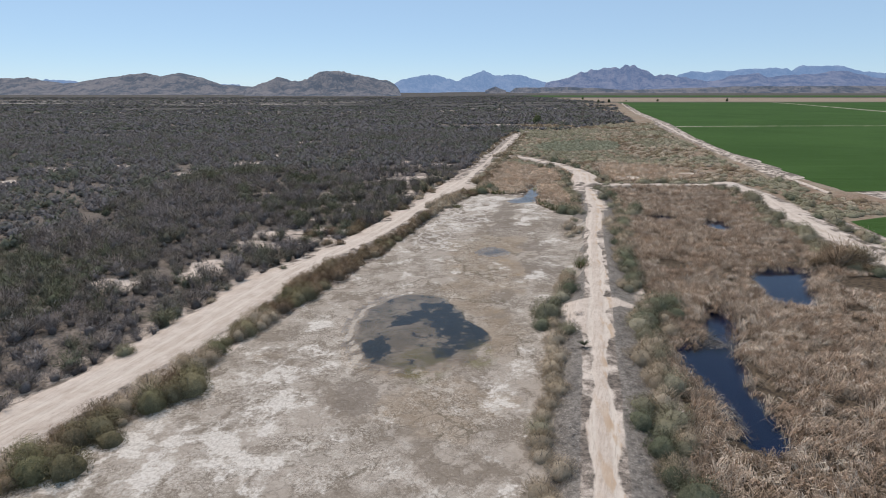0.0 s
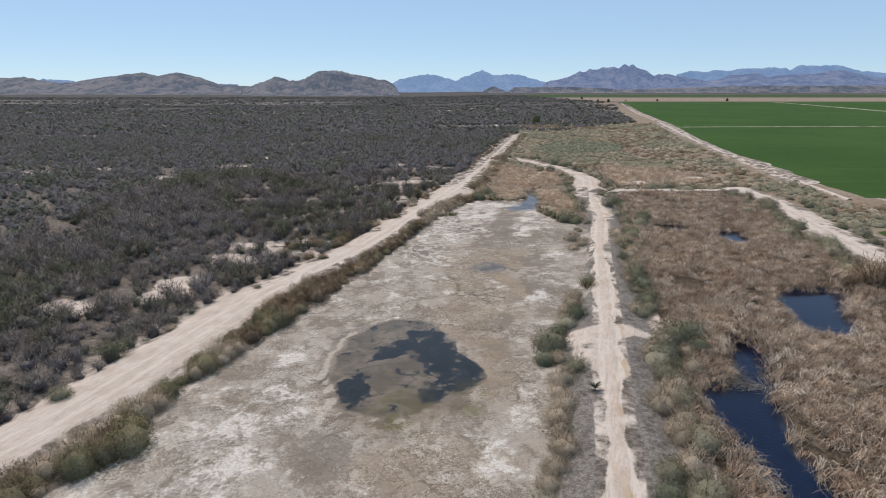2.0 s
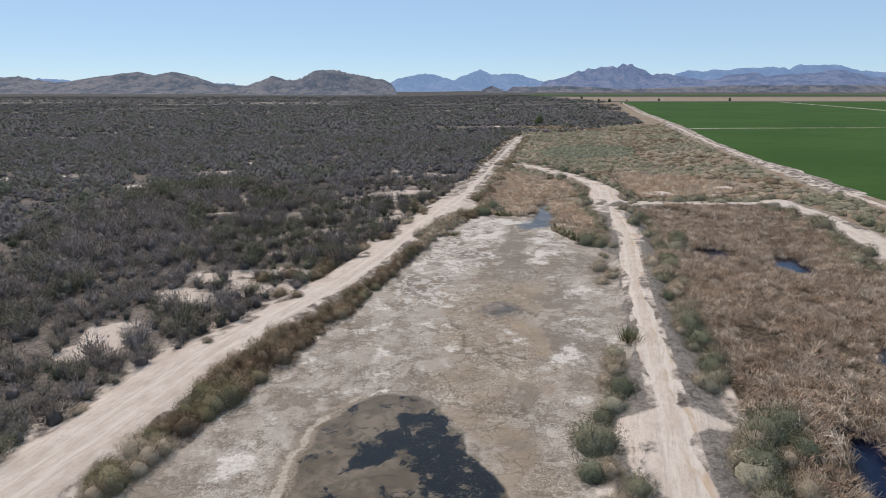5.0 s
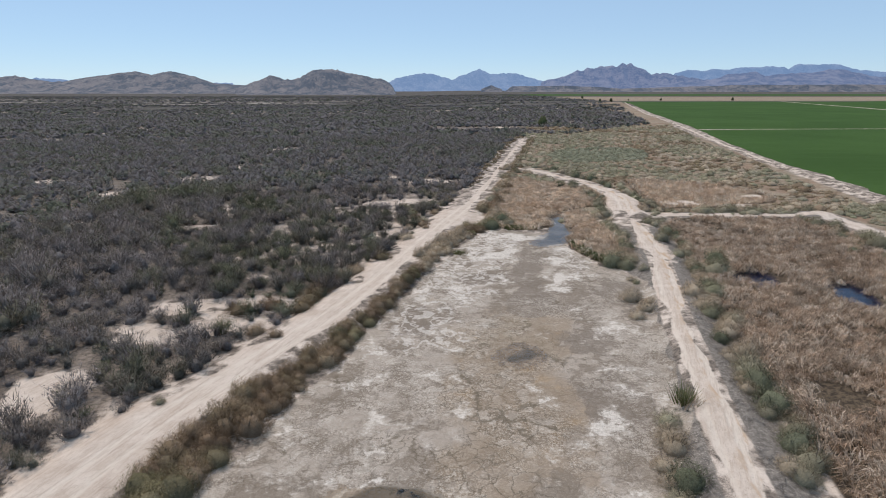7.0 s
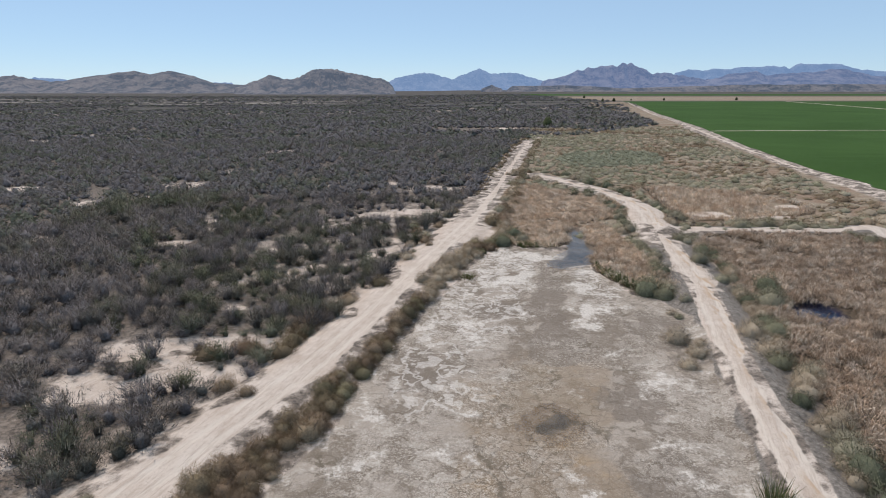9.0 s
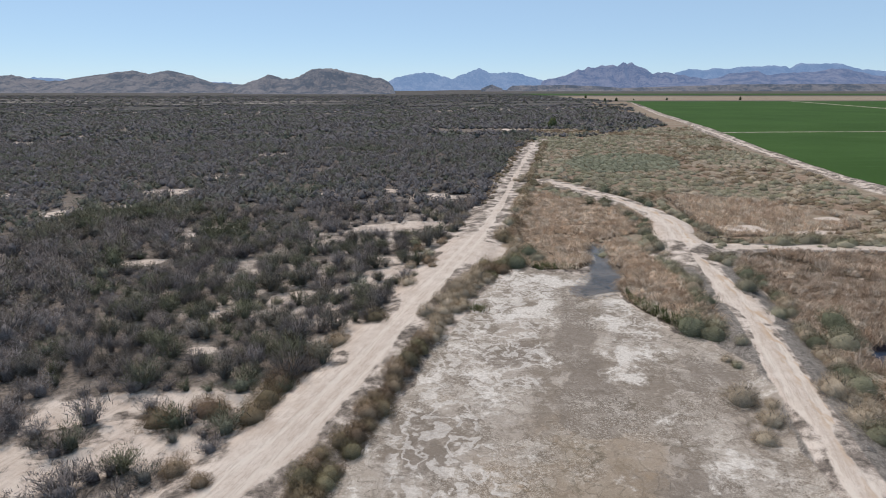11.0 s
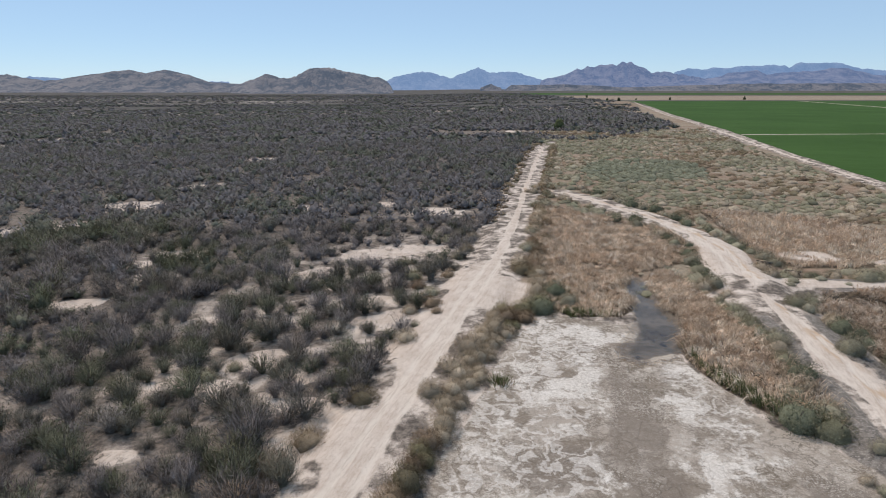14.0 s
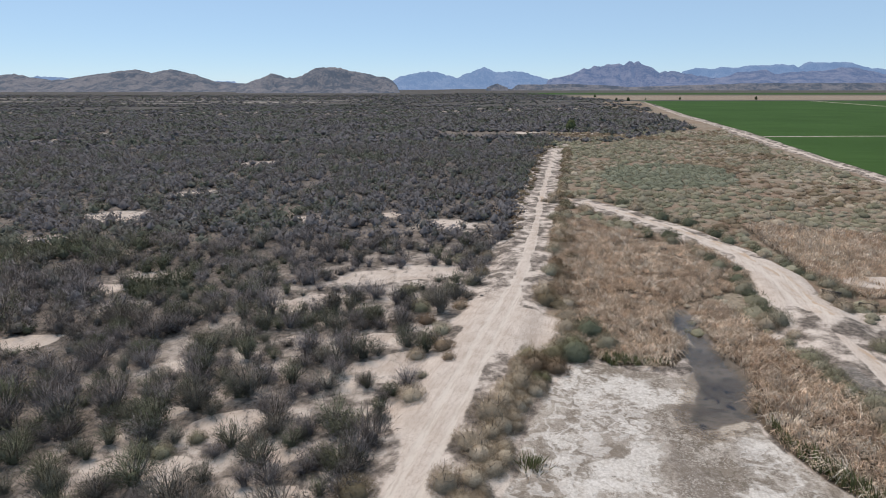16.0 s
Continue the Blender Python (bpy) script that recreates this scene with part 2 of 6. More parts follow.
    # dark mud blots; their bluish tint stands for mirrored sky
    mud = mixed(nt, sky_murk, mud, mixed(nt, stepped(nt, noisy(nt, p, 5.0, 3, 0.7), 0.58, 0.68), (0.020, 0.028, 0.040), (0.16, 0.155, 0.14)))
    mud = mixed(nt, calc(nt, "MULTIPLY", moss, 0.8), mud, (0.16, 0.142, 0.055))
    col = mixed(nt, wet, col, mud)
    col = mixed(nt, attribute(nt, "deep"), col, (0.004, 0.011, 0.046))
    nt.links.new(col, bsdf.inputs["Base Color"])
    put(nt, bsdf.inputs["Roughness"], calc(nt, "SUBTRACT", 0.95, calc(nt, "MULTIPLY", wet, 0.45)))
    h = calc(nt, "ADD", calc(nt, "MULTIPLY", fine, 0.6), calc(nt, "MULTIPLY", grain, 0.25))
    h = calc(nt, "ADD", h, calc(nt, "MULTIPLY", calc(nt, "MULTIPLY", crack, attribute(nt, "pan")), 0.25))
    h = calc(nt, "SUBTRACT", h, calc(nt, "MULTIPLY", rut, calc(nt, "MULTIPLY", attribute(nt, "sand"), 0.25)))
    h = calc(nt, "ADD", h, calc(nt, "MULTIPLY", calc(nt, "MULTIPLY", lanes, attribute(nt, "sand")), 0.8))
    bumped(nt, bsdf, h, 0.7, 0.20)
    return m


def leafy(name, colours, translucent=0.25, patch=0.0, contrast=1.0):
    """Twig and leaf material: three tints picked shrub by shrub, then varied leaf by leaf and clump by clump."""
    m, nt, bsdf = material(name, 0.75)
    nt.nodes.remove(bsdf)
    info = nt.nodes.new("ShaderNodeObjectInfo")
    pick = calc(nt, "FRACT", calc(nt, "ADD", attribute(nt, "tint"), info.outputs["Random"]))
    ramp = nt.nodes.new("ShaderNodeValToRGB")
    ramp.color_ramp.elements[0].color, ramp.color_ramp.elements[1].color = (*colours[0], 1), (*colours[-1], 1)
    for i, c in enumerate(colours[1:-1]):
        ramp.color_ramp.elements.new((i + 1) / (len(colours) - 1)).color = (*c, 1)
    nt.links.new(pick, ramp.inputs[0])
    island = stepped(nt, calc(nt, "ADD", calc(nt, "MULTIPLY", noisy(nt, place(nt), 7.0, 4, 0.8), 0.65), calc(nt, "MULTIPLY", noisy(nt, place(nt), 0.9, 3, 0.6), 0.35)), 0.32, 0.68)
    dark = nt.nodes.new("ShaderNodeHueSaturation")
    put(nt, dark.inputs["Value"], stepped(nt, island, 0.0, 1.0, 1 - 0.42 * contrast, 1 + 0.40 * contrast))
    put(nt, dark.inputs["Saturation"], stepped(nt, calc(nt, "FRACT", calc(nt, "MULTIPLY", island, 7.3)), 0.0, 1.0, 0.85, 1.12))
    nt.links.new(ramp.outputs[0], dark.inputs["Color"])
    each = nt.nodes.new("ShaderNodeHueSaturation")
    put(nt, each.inputs["Value"], stepped(nt, calc(nt, "FRACT", calc(nt, "MULTIPLY", pick, 17.3)), 0.0, 1.0, 1 - 0.24 * contrast, 1 + 0.26 * contrast))
    nt.links.new(dark.outputs[0], each.inputs["Color"])
    col = each.outputs[0]
    if patch:
        col = mixed(nt, calc(nt, "MULTIPLY", stepped(nt, noisy(nt, place(nt), 0.12, 4), 0.45, 0.62), patch), col, (0.30, 0.155, 0.07))
    d, t, mix = nt.nodes.new("ShaderNodeBsdfDiffuse"), nt.nodes.new("ShaderNodeBsdfTranslucent"), nt.nodes.new("ShaderNodeMixShader")
    nt.links.new(col, d.inputs[0]), nt.links.new(col, t.inputs[0])
    mix.inputs[0].default_value = translucent
    nt.links.new(d.outputs[0], mix.inputs[1]), nt.links.new(t.outputs[0], mix.inputs[2])
    nt.links.new(mix.outputs[0], nt.nodes["Material Output"].inputs[0])
    return m


def water_material(name, tint):
    m, nt, bsdf = material(name)
    nt.nodes.remove(bsdf)
    gloss, clear, mix, fres = (nt.nodes.new("ShaderNode" + k) for k in ("BsdfGlossy", "BsdfTransparent", "MixShader", "Fresnel"))
    gloss.inputs["Roughness"].default_value = 0.03
    clear.inputs[0].default_value = (*tint, 1)
    fres.inputs[0].default_value = 1.33
    bump = nt.nodes.new("ShaderNodeBump")
    bump.inputs["Strength"].default_value, bump.inputs["Distance"].default_value = 0.12, 0.02
    nt.links.new(noisy(nt, place(nt, (1, 2, 1)), 2.0, 3), bump.inputs["Height"])
    nt.links.new(bump.outputs[0], gloss.inputs["Normal"]), nt.links.new(bump.outputs[0], fres.inputs["Normal"])
    nt.links.new(fres.outputs[0], mix.inputs[0])
    nt.links.new(clear.outputs[0], mix.inputs[1]), nt.links.new(gloss.outputs[0], mix.inputs[2])
    nt.links.new(mix.outputs[0], nt.nodes["Material Output"].inputs[0])
    return m


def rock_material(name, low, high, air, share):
    """Rocky slope far away: mixed-in blue glow stands for hazy air in front."""
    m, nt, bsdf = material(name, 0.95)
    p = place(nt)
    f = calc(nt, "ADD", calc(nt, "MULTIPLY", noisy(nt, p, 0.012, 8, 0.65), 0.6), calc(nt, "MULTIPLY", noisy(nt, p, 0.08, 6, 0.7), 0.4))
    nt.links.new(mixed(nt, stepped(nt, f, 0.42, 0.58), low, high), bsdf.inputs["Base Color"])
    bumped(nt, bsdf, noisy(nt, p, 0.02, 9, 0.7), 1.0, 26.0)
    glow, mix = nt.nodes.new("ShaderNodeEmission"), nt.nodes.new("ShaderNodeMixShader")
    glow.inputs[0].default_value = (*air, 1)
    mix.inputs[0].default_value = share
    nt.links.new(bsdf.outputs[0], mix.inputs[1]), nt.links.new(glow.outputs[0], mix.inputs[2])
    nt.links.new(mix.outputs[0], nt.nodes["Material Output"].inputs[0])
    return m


GROUND = ground_material()
BARK, nt_b, bsdf_b = material("grey_bark", 0.9)
nt_b.links.new(mixed(nt_b, stepped(nt_b, noisy(nt_b, place(nt_b, (6, 6, 1)), 3.0, 4), 0.35, 0.65), (0.085, 0.070, 0.058), (0.22, 0.19, 0.165)), bsdf_b.inputs["Base Color"])
THICKET = leafy("thicket_twigs", [(0.206, 0.192, 0.194), (0.180, 0.162, 0.154), (0.160, 0.156, 0.126), (0.120, 0.132, 0.090), (0.138, 0.144, 0.107), (0.192, 0.178, 0.178), (0.206, 0.192, 0.194)], 0.22, 0.0, 0.9)
# thicket tints again, muted and bluer: distance haze put into the colour
HAZED_THICKET = leafy("hazed_thicket_twigs", [(0.190, 0.180, 0.188), (0.178, 0.164, 0.162), (0.162, 0.163, 0.140), (0.138, 0.150, 0.116), (0.152, 0.159, 0.131), (0.184, 0.175, 0.178), (0.190, 0.180, 0.188)], 0.25, 0.0, 0.25)
DARK_LEAF = leafy("dark_tree_leaf", [(0.060, 0.072, 0.036), (0.075, 0.085, 0.045), (0.050, 0.060, 0.032)], 0.15)
BROWN = leafy("brown_saltbush", [(0.225, 0.162, 0.115), (0.275, 0.215, 0.150), (0.225, 0.185, 0.120), (0.190, 0.135, 0.098)], 0.22, 0.0, 0.8)
BUFF = leafy("buff_dry_bush", [(0.400, 0.328, 0.245), (0.360, 0.298, 0.220), (0.440, 0.368, 0.282)], 0.22, 0.0, 0.6)
GREEN = leafy("green_saltcedar", [(0.126, 0.133, 0.088), (0.160, 0.164, 0.112), (0.142, 0.148, 0.100)], 0.22, 0.0, 0.8)
OLIVE = leafy("olive_saltbush", [(0.200, 0.178, 0.108), (0.235, 0.204, 0.130), (0.165, 0.158, 0.092), (0.215, 0.176, 0.118)], 0.22, 0.0, 0.8)
SAGE = leafy("sage_bush", [(0.285, 0.262, 0.185), (0.320, 0.290, 0.215), (0.235, 0.228, 0.152), (0.265, 0.238, 0.168)], 0.22, 0.0, 0.7)
ASHEN = leafy("dead_grey_brush", [(0.24, 0.225, 0.215), (0.31, 0.285, 0.265), (0.19, 0.175, 0.165)], 0.22)
REED = leafy("dry_reed", [(0.56, 0.440, 0.335), (0.37, 0.270, 0.195), (0.68, 0.580, 0.475), (0.45, 0.330, 0.240), (0.26, 0.192, 0.140)], 0.28, 0.12)
RUSTY_REED = leafy("rusty_reed", [(0.68, 0.535, 0.400), (0.52, 0.385, 0.275), (0.76, 0.660, 0.540), (0.62, 0.470, 0.340), (0.38, 0.275, 0.20)], 0.28, 0.15)
PALE_GREEN = leafy("pale_saltcedar", [(0.225, 0.232, 0.165), (0.255, 0.256, 0.188), (0.205, 0.215, 0.150)], 0.22, 0.0, 0.6)
SHOOT = leafy("green_reed", [(0.15, 0.160, 0.072), (0.20, 0.195, 0.10), (0.125, 0.140, 0.062)], 0.22)
BLUE_WATER = water_material("pond_water", (0.62, 0.74, 0.85))
SHALLOW_WATER = water_material("shallow_water", (0.88, 0.87, 0.85))
# dark and pale rock tones, which also suggest shaded and sunlit faces
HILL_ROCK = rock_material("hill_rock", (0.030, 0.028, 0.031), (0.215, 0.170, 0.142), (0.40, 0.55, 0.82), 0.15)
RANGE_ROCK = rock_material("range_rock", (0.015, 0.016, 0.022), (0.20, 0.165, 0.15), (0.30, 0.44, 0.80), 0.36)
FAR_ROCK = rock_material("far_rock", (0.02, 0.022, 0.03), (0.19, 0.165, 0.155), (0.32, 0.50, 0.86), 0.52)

# ---- plan, in metres ----
ROAD_WEST = [(-42, -8), (-37, 2), (-34.6, 7), (-30.6, 15), (-28.1, 22.5), (-26.0, 31), (-24.3, 37), (-21.9, 45.5), (-17.2, 56), (-12.4, 66.5), (-8.4, 78), (-4.9, 90), (-0.7, 105), (3.4, 118), (7.0, 131), (11.2, 150), (17, 180), (24.8, 218), (37, 276)]
ROAD_MID = [(8.3, -12), (10.8, -1), (12.1, 4.7), (13.6, 11.2), (15.5, 20), (18.2, 31), (21.1, 44), (25, 62), (28.7, 76), (31.0, 85), (33.4, 101), (35.4, 115), (37.9, 128), (37.7, 137), (35, 149), (30, 165), (24.4, 178), (17.2, 182.5)]
ROAD_CROSS = [(37.5, 113.5), (50, 111.2), (69, 109.5)]
ROAD_EAST = [(69.5, 112), (70.3, 98), (67, 83), (64.5, 68.5), (63, 55), (62, 45), (62, 20)]
BANK = [(86, 96), (88, 116), (92, 140), (98, 176), (110, 240), (132, 335), (165, 495), (236, 780), (258, 860)]
PAN = [(-34, -8), (-26.5, 5), (-21.5, 14), (-22, 21), (-19, 29), (-16, 37.5), (-14.2, 43), (-10.2, 54), (-5.8, 69), (-1.4, 83.5), (1.8, 92), (4, 98), (7, 104), (10.5, 105.5), (15.5, 103), (20, 104), (19, 95), (20.7, 90), (22.5, 85), (26, 80), (25.5, 71), (22.5, 59), (19.5, 46), (16, 37), (12.5, 30), (10.4, 23), (11.5, 17.5), (8.5, 8), (7, -8)]
FIELD = [(88, 100), (89.5, 118), (94, 142), (100, 177), (113, 242), (136, 335), (170, 497), (240, 780), (262, 905), (900, 960), (900, 60), (93, 84)]
FIELD_SOUTH = [(73.5, 71), (82, 74.5), (120, 76), (130, 30), (74, 30), (71.5, 55)]
# ponds: outline, water level under the bank, depth, shallow or not
PONDS = {
    "pond_pan": ([(-4.7, 37.8), (0.4, 36.1), (2.9, 27.8), (4.8, 24.6), (3.9, 21.8), (-0.7, 17.6), (-5, 17.1), (-8, 19.1), (-9.5, 26.8), (-8.5, 32.7)], 0.05, 0.10, True),
    "pond_east": ([(42.8, 45), (51, 44), (47, 39), (44.8, 33), (43.5, 30.5), (38.2, 31), (41, 39)], 0.35, 0.5, False),
    "pond_channel": ([(31, 31), (32.6, 29.7), (29.8, 22), (28.2, 19.4), (26.5, 12.7), (26, 9), (25.6, 3.4), (23.6, 2.8), (22.8, 5.5), (23.1, 10.9), (23, 14.9), (23.3, 19.8), (27, 21.6), (29.3, 26.5)], 0.35, 0.5, False),
    "pond_small": ([(47.8, 74.8), (52.2, 75.2), (50.6, 69), (48.6, 65.2), (46.4, 66.6)], 0.35, 0.4, False),
    "pond_tiny": ([(39.6, 80.2), (43.4, 80.2), (42, 73.4), (38.6, 74)], 0.35, 0.4, False),
    "pond_spot": ([(6.2, 55.6), (8.6, 57.8), (9.2, 56), (7.3, 54.6)], 0.05, 0.16, True),
    "pond_inlet": ([(21.8, 118.5), (24, 118), (22, 108), (23.2, 103), (20.2, 96.5), (15, 94.6), (17.8, 99.4), (18.9, 103), (20.6, 112.4)], 0.22, 0.28, True),
}


def rounded(ring, times=2):
    """The outline with its corners cut, again and again."""
    for _ in range(times):
        ring = [q for (ax, ay), (bx, by) in zip(ring, ring[1:] + ring[:1]) for q in ((0.78 * ax + 0.22 * bx, 0.78 * ay + 0.22 * by), (0.22 * ax + 0.78 * bx, 0.22 * ay + 0.78 * by))]
    return ring


PAN = rounded(PAN, 1)
PONDS = {name: (rounded(ring), *rest) for name, (ring, *rest) in PONDS.items()}
REEDS = {
    "reed_bed_north": [(17.5, 166), (34, 143), (35.5, 133), (34, 124.5), (24.6, 119.6), (21.6, 118.6), (19.0, 104.4), (10, 105.3), (11, 115), (11.5, 129), (13, 145)],
    "reed_bed_inlet": [(25, 120), (28.5, 118.5), (28, 112), (29, 104), (30, 98.6), (28.6, 91.3), (26.5, 81), (22.5, 85.5), (20.9, 90), (20, 95.7), (23.4, 102.8), (22.5, 108.1)],
    "reed_bed_east": [(39.5, 110), (52, 109), (66.5, 107), (66.5, 95), (62, 80), (57, 58), (57, 40), (58, 20), (40, -6), (16, -6), (18.5, 4), (20.6, 11), (22.5, 22.3), (25.5, 36), (28, 50), (31.5, 68), (36, 85)],
    "reed_bed_far": [(47, 157), (60, 150), (70, 140), (72, 125), (56, 119), (42, 120), (44, 136)],
}


REEDS = {name: rounded(ring, 1) for name, ring in REEDS.items()}


# ---- noise and distance on arrays ----
def lattice(ix, iy, seed):
    h = (ix.astype(np.int64) * 374761393 + iy.astype(np.int64) * 668265263 + seed * 1442695041) & 0x7FFFFFFF
    h = ((h ^ (h >> 13)) * 1274126177) & 0x7FFFFFFF
    return ((h ^ (h >> 16)) & 0xFFFF) / 65535.0


def smooth_noise(x, y, seed=0):
    ix, iy = np.floor(x), np.floor(y)
    fx, fy = x - ix, y - iy
    fx, fy = fx * fx * (3 - 2 * fx), fy * fy * (3 - 2 * fy)
    a, b = lattice(ix, iy, seed), lattice(ix + 1, iy, seed)
    c, d = lattice(ix, iy + 1, seed), lattice(ix + 1, iy + 1, seed)
    return (a * (1 - fx) + b * fx) * (1 - fy) + (c * (1 - fx) + d * fx) * fy


def fbm(x, y, size, octaves=4, seed=0):
    total, weight, amp = 0.0, 0.0, 1.0
    for k in range(octaves):
        total = total + amp * smooth_noise(x / size * 2 ** k + 17.3 * k, y / size * 2 ** k - 9.1 * k, seed + k)
        weight, amp = weight + amp, amp * 0.5
    return total / weight


def to_line(x, y, line):
    """Distance to a polyline and the signed offset to its right."""
    best, side = np.full(np.shape(x), 1e9), np.zeros(np.shape(x))
    for (ax, ay), (bx, by) in zip(line, line[1:]):
        dx, dy = bx - ax, by - ay
        length = math.hypot(dx, dy)
        k = np.clip(((x - ax) * dx + (y - ay) * dy) / length ** 2, 0, 1)
        d = np.hypot(x - ax - k * dx, y - ay - k * dy)
        s = ((x - ax) * dy - (y - ay) * dx) / length
        near = d < best
        best, side = np.where(near, d, best), np.where(near, s, side)
    return best, side


def to_area(x, y, ring):
    """Signed distance to a closed outline, negative inside."""
    d, _ = to_line(x, y, ring + ring[:1])
    inside = np.zeros(np.shape(x), bool)
    for (ax, ay), (bx, by) in zip(ring, ring[1:] + ring[:1]):
        if ay != by:
            inside ^= ((ay > y) != (by > y)) & (x < (bx - ax) * (y - ay) / (by - ay) + ax)
    return np.where(inside, -d, d)


def ease(v, low, high):
    k = np.clip((v - low) / (high - low), 0, 1)
    return k * k * (3 - 2 * k)


def base_height(x, y):
    """The land rises gently to the north and east and levels out."""
    return 2.83 * np.tanh(x / 120) + 3.25 * np.tanh(y / 250)


def pond_level(name):
    ring, under = PONDS[name][0], PONDS[name][1]
    cx, cy = np.mean(ring, 0)
    return float(base_height(cx, cy)) - under


def height(x, y):
    x, y = np.asarray(x, float), np.asarray(y, float)
    z = base_height(x, y)
    near = ease(np.hypot(x, y - 80), 420, 220)
    z = z + near * 0.35 * (fbm(x, y, 14, 3, 5) - 0.5) * ease(to_area(x, y, FIELD), -2, 4)
    pan = to_area(x, y, PAN)
    z = z + near * 0.10 * (fbm(x, y, 2.2, 3, 9) - 0.5) * ease(pan, -1, 1)
    for line, half, rise in ((ROAD_WEST, 2.6, 0.55), (ROAD_MID, 2.0, 0.6), (ROAD_CROSS, 1.6, 0.45), (ROAD_EAST, 2.4, 0.4), (BANK, 2.2, 0.5)):
        d, _ = to_line(x, y, line)
        z = z + rise * ease(d, half + 2.4, half) * ease(y, 190, 140)
    z = np.where(pan < 1.0, z + (base_height(x, y) - 0.12 + 0.05 * (fbm(x, y, 5, 3, 21) - 0.5) - z) * ease(pan, 1.0, -0.8), z)
    for name, (ring, under, depth, shallow) in PONDS.items():
        d = to_area(x, y, ring) + (fbm(x, y, 3, 3, 31) - 0.5) * 1.6
        bed = pond_level(name) - depth + (0.22 * (fbm(x, y, 3.0, 4, 44) - 0.5) if shallow else 0)
        z = z + (bed - z) * ease(d, 1.2, -0.6)
    return z


# ---- ground sheet ----
def spread(start, stop, step, low, high, grow):
    """Even lines between start and stop, then ever wider ones out to low and high."""
    mid = list(np.arange(start, stop + step / 2, step))
    for end, way in ((high, 1), (low, -1)):
        at, s, more = (mid[-1] if way > 0 else mid[0]), step, []
        while (at < end) if way > 0 else (at > end):
            s *= grow
            at += way * s
            more.append(at)
        mid = mid + more if way > 0 else more[::-1] + mid
    return np.array(mid)


def linked(name, verts, faces, mat, parent=None, attrs=None, smooth=False, normals=None):
    """A mesh object from arrays: faces is an (n, 3 or 4) array or a list of tuples."""
    me = bpy.data.meshes.new(name)
    verts = np.asarray(verts, np.float32)
    if isinstance(faces, np.ndarray):
        n, k = faces.shape
        me.vertices.add(len(verts)), me.loops.add(n * k), me.polygons.add(n)
        me.vertices.foreach_set("co", verts.ravel())
        me.loops.foreach_set("vertex_index", faces.astype(np.int32).ravel())
        me.polygons.foreach_set("loop_start", np.arange(0, n * k, k, dtype=np.int32))
        me.update(calc_edges=True)
    else:
        me.from_pydata(verts.tolist(), [], faces)
    for key, values in (attrs or {}).items():
        me.attributes.new(key, "FLOAT", "POINT").data.foreach_set("value", np.asarray(values, np.float32))
    me.polygons.foreach_set("use_smooth", np.full(len(me.polygons), smooth or normals is not None))
    if normals is not None:
        me.normals_split_custom_set_from_vertices(normals)
    me.materials.append(mat)
    ob = new(name, me)
    ob.parent = parent
    return ob


gx = spread(-42, 68, 0.55, -4700, 4700, 1.08)
gy = spread(-6, 136, 0.55, -300, 4850, 1.065)
GX, GY = np.meshgrid(gx, gy)
X, Y = GX.ravel(), GY.ravel()
Z = height(X, Y)
d_west, s_west = to_line(X, Y, ROAD_WEST)
d_mid, s_mid = to_line(X, Y, ROAD_MID)
d_cross, s_cross = to_line(X, Y, ROAD_CROSS)
d_east, s_east = to_line(X, Y, ROAD_EAST)
d_bank, s_bank = to_line(X, Y, BANK)
edge_noise = (fbm(X, Y, 7, 3, 71) - 0.5)
slim = 1 + 1.2 * ease(Y, 105, 170)
sand = ease(d_west * slim + 2.4 * edge_noise - 1.3 * ease(Y, 55, 35) + 0.7 * ease(Y, 52, 75), 2.8, 1.4)
sand = np.maximum(sand, 0.8 * ease(d_west + 9 * edge_noise - np.where(s_west < 0, 1.2 + 0.6 * ease(Y, 65, 90), -1.0), 3.4, 1.4) * ease(Y, 150, 108))
sand = np.maximum(sand, ease(d_mid + 2.4 * edge_noise, 1.45, 0.55))
sand = np.maximum(sand, 0.9 * ease(d_cross + 1.2 * edge_noise, 1.9, 0.8))
sand = np.maximum(sand, ease(d_east + 2.2 * edge_noise, 2.4, 1.1))
for cx, cy, rx, ry in ((19.2, 31.2, 5.6, 3.6), (16.6, 25, 2.6, 5), (36.5, 115, 4.6, 5.5), (32.5, 86, 3.0, 5.0), (5.0, 111.5, 4.6, 6.0), (37.0, 128, 3.2, 8), (33.4, 120, 2.8, 5.5), (68, 80, 3.5, 6), (50, 125, 3.4, 2.0), (61, 121.5, 3.8, 1.5), (66, 131, 3, 2.0)):
    sand = np.maximum(sand, ease(np.hypot((X - cx) / rx, (Y - cy) / ry) + 1.8 * edge_noise, 1.1, 0.6))
BARE = [(-31.6, 70, 3.6), (-34, 64.5, 2.4), (-27.5, 71.8, 2.9), (-22.3, 71.6, 2.9), (-31.3, 62, 3.5), (-25.3, 64.4, 3.6), (-21.2, 64.2, 2.8), (-36, 51, 2.6), (-46, 43.5, 2.2), (-36, 47, 2.5), (-18, 71.4, 2.7), (-27, 68, 2.4), (-12.0, 82, 2.1), (-10.0, 86, 2.2), (-8, 88, 2.0)]
BARE += [(-25.7, 81.4, 1.2), (-22.9, 91.4, 0.9), (-19.9, 96, 1.5), (-18.8, 112, 2.2), (-18.9, 123.5, 2.2), (-14.3, 130, 2.6), (-5, 133, 4.2), (-9, 132, 3), (-5, 107, 2.4), (-9.9, 111.6, 2.6), (-7, 104.5, 2.4), (-21.6, 121.5, 2.2), (-13.9, 92.5, 1.7), (-13, 88.0, 1.6), (-26.6, 91.3, 0.9), (-28.7, 106, 1.5)]
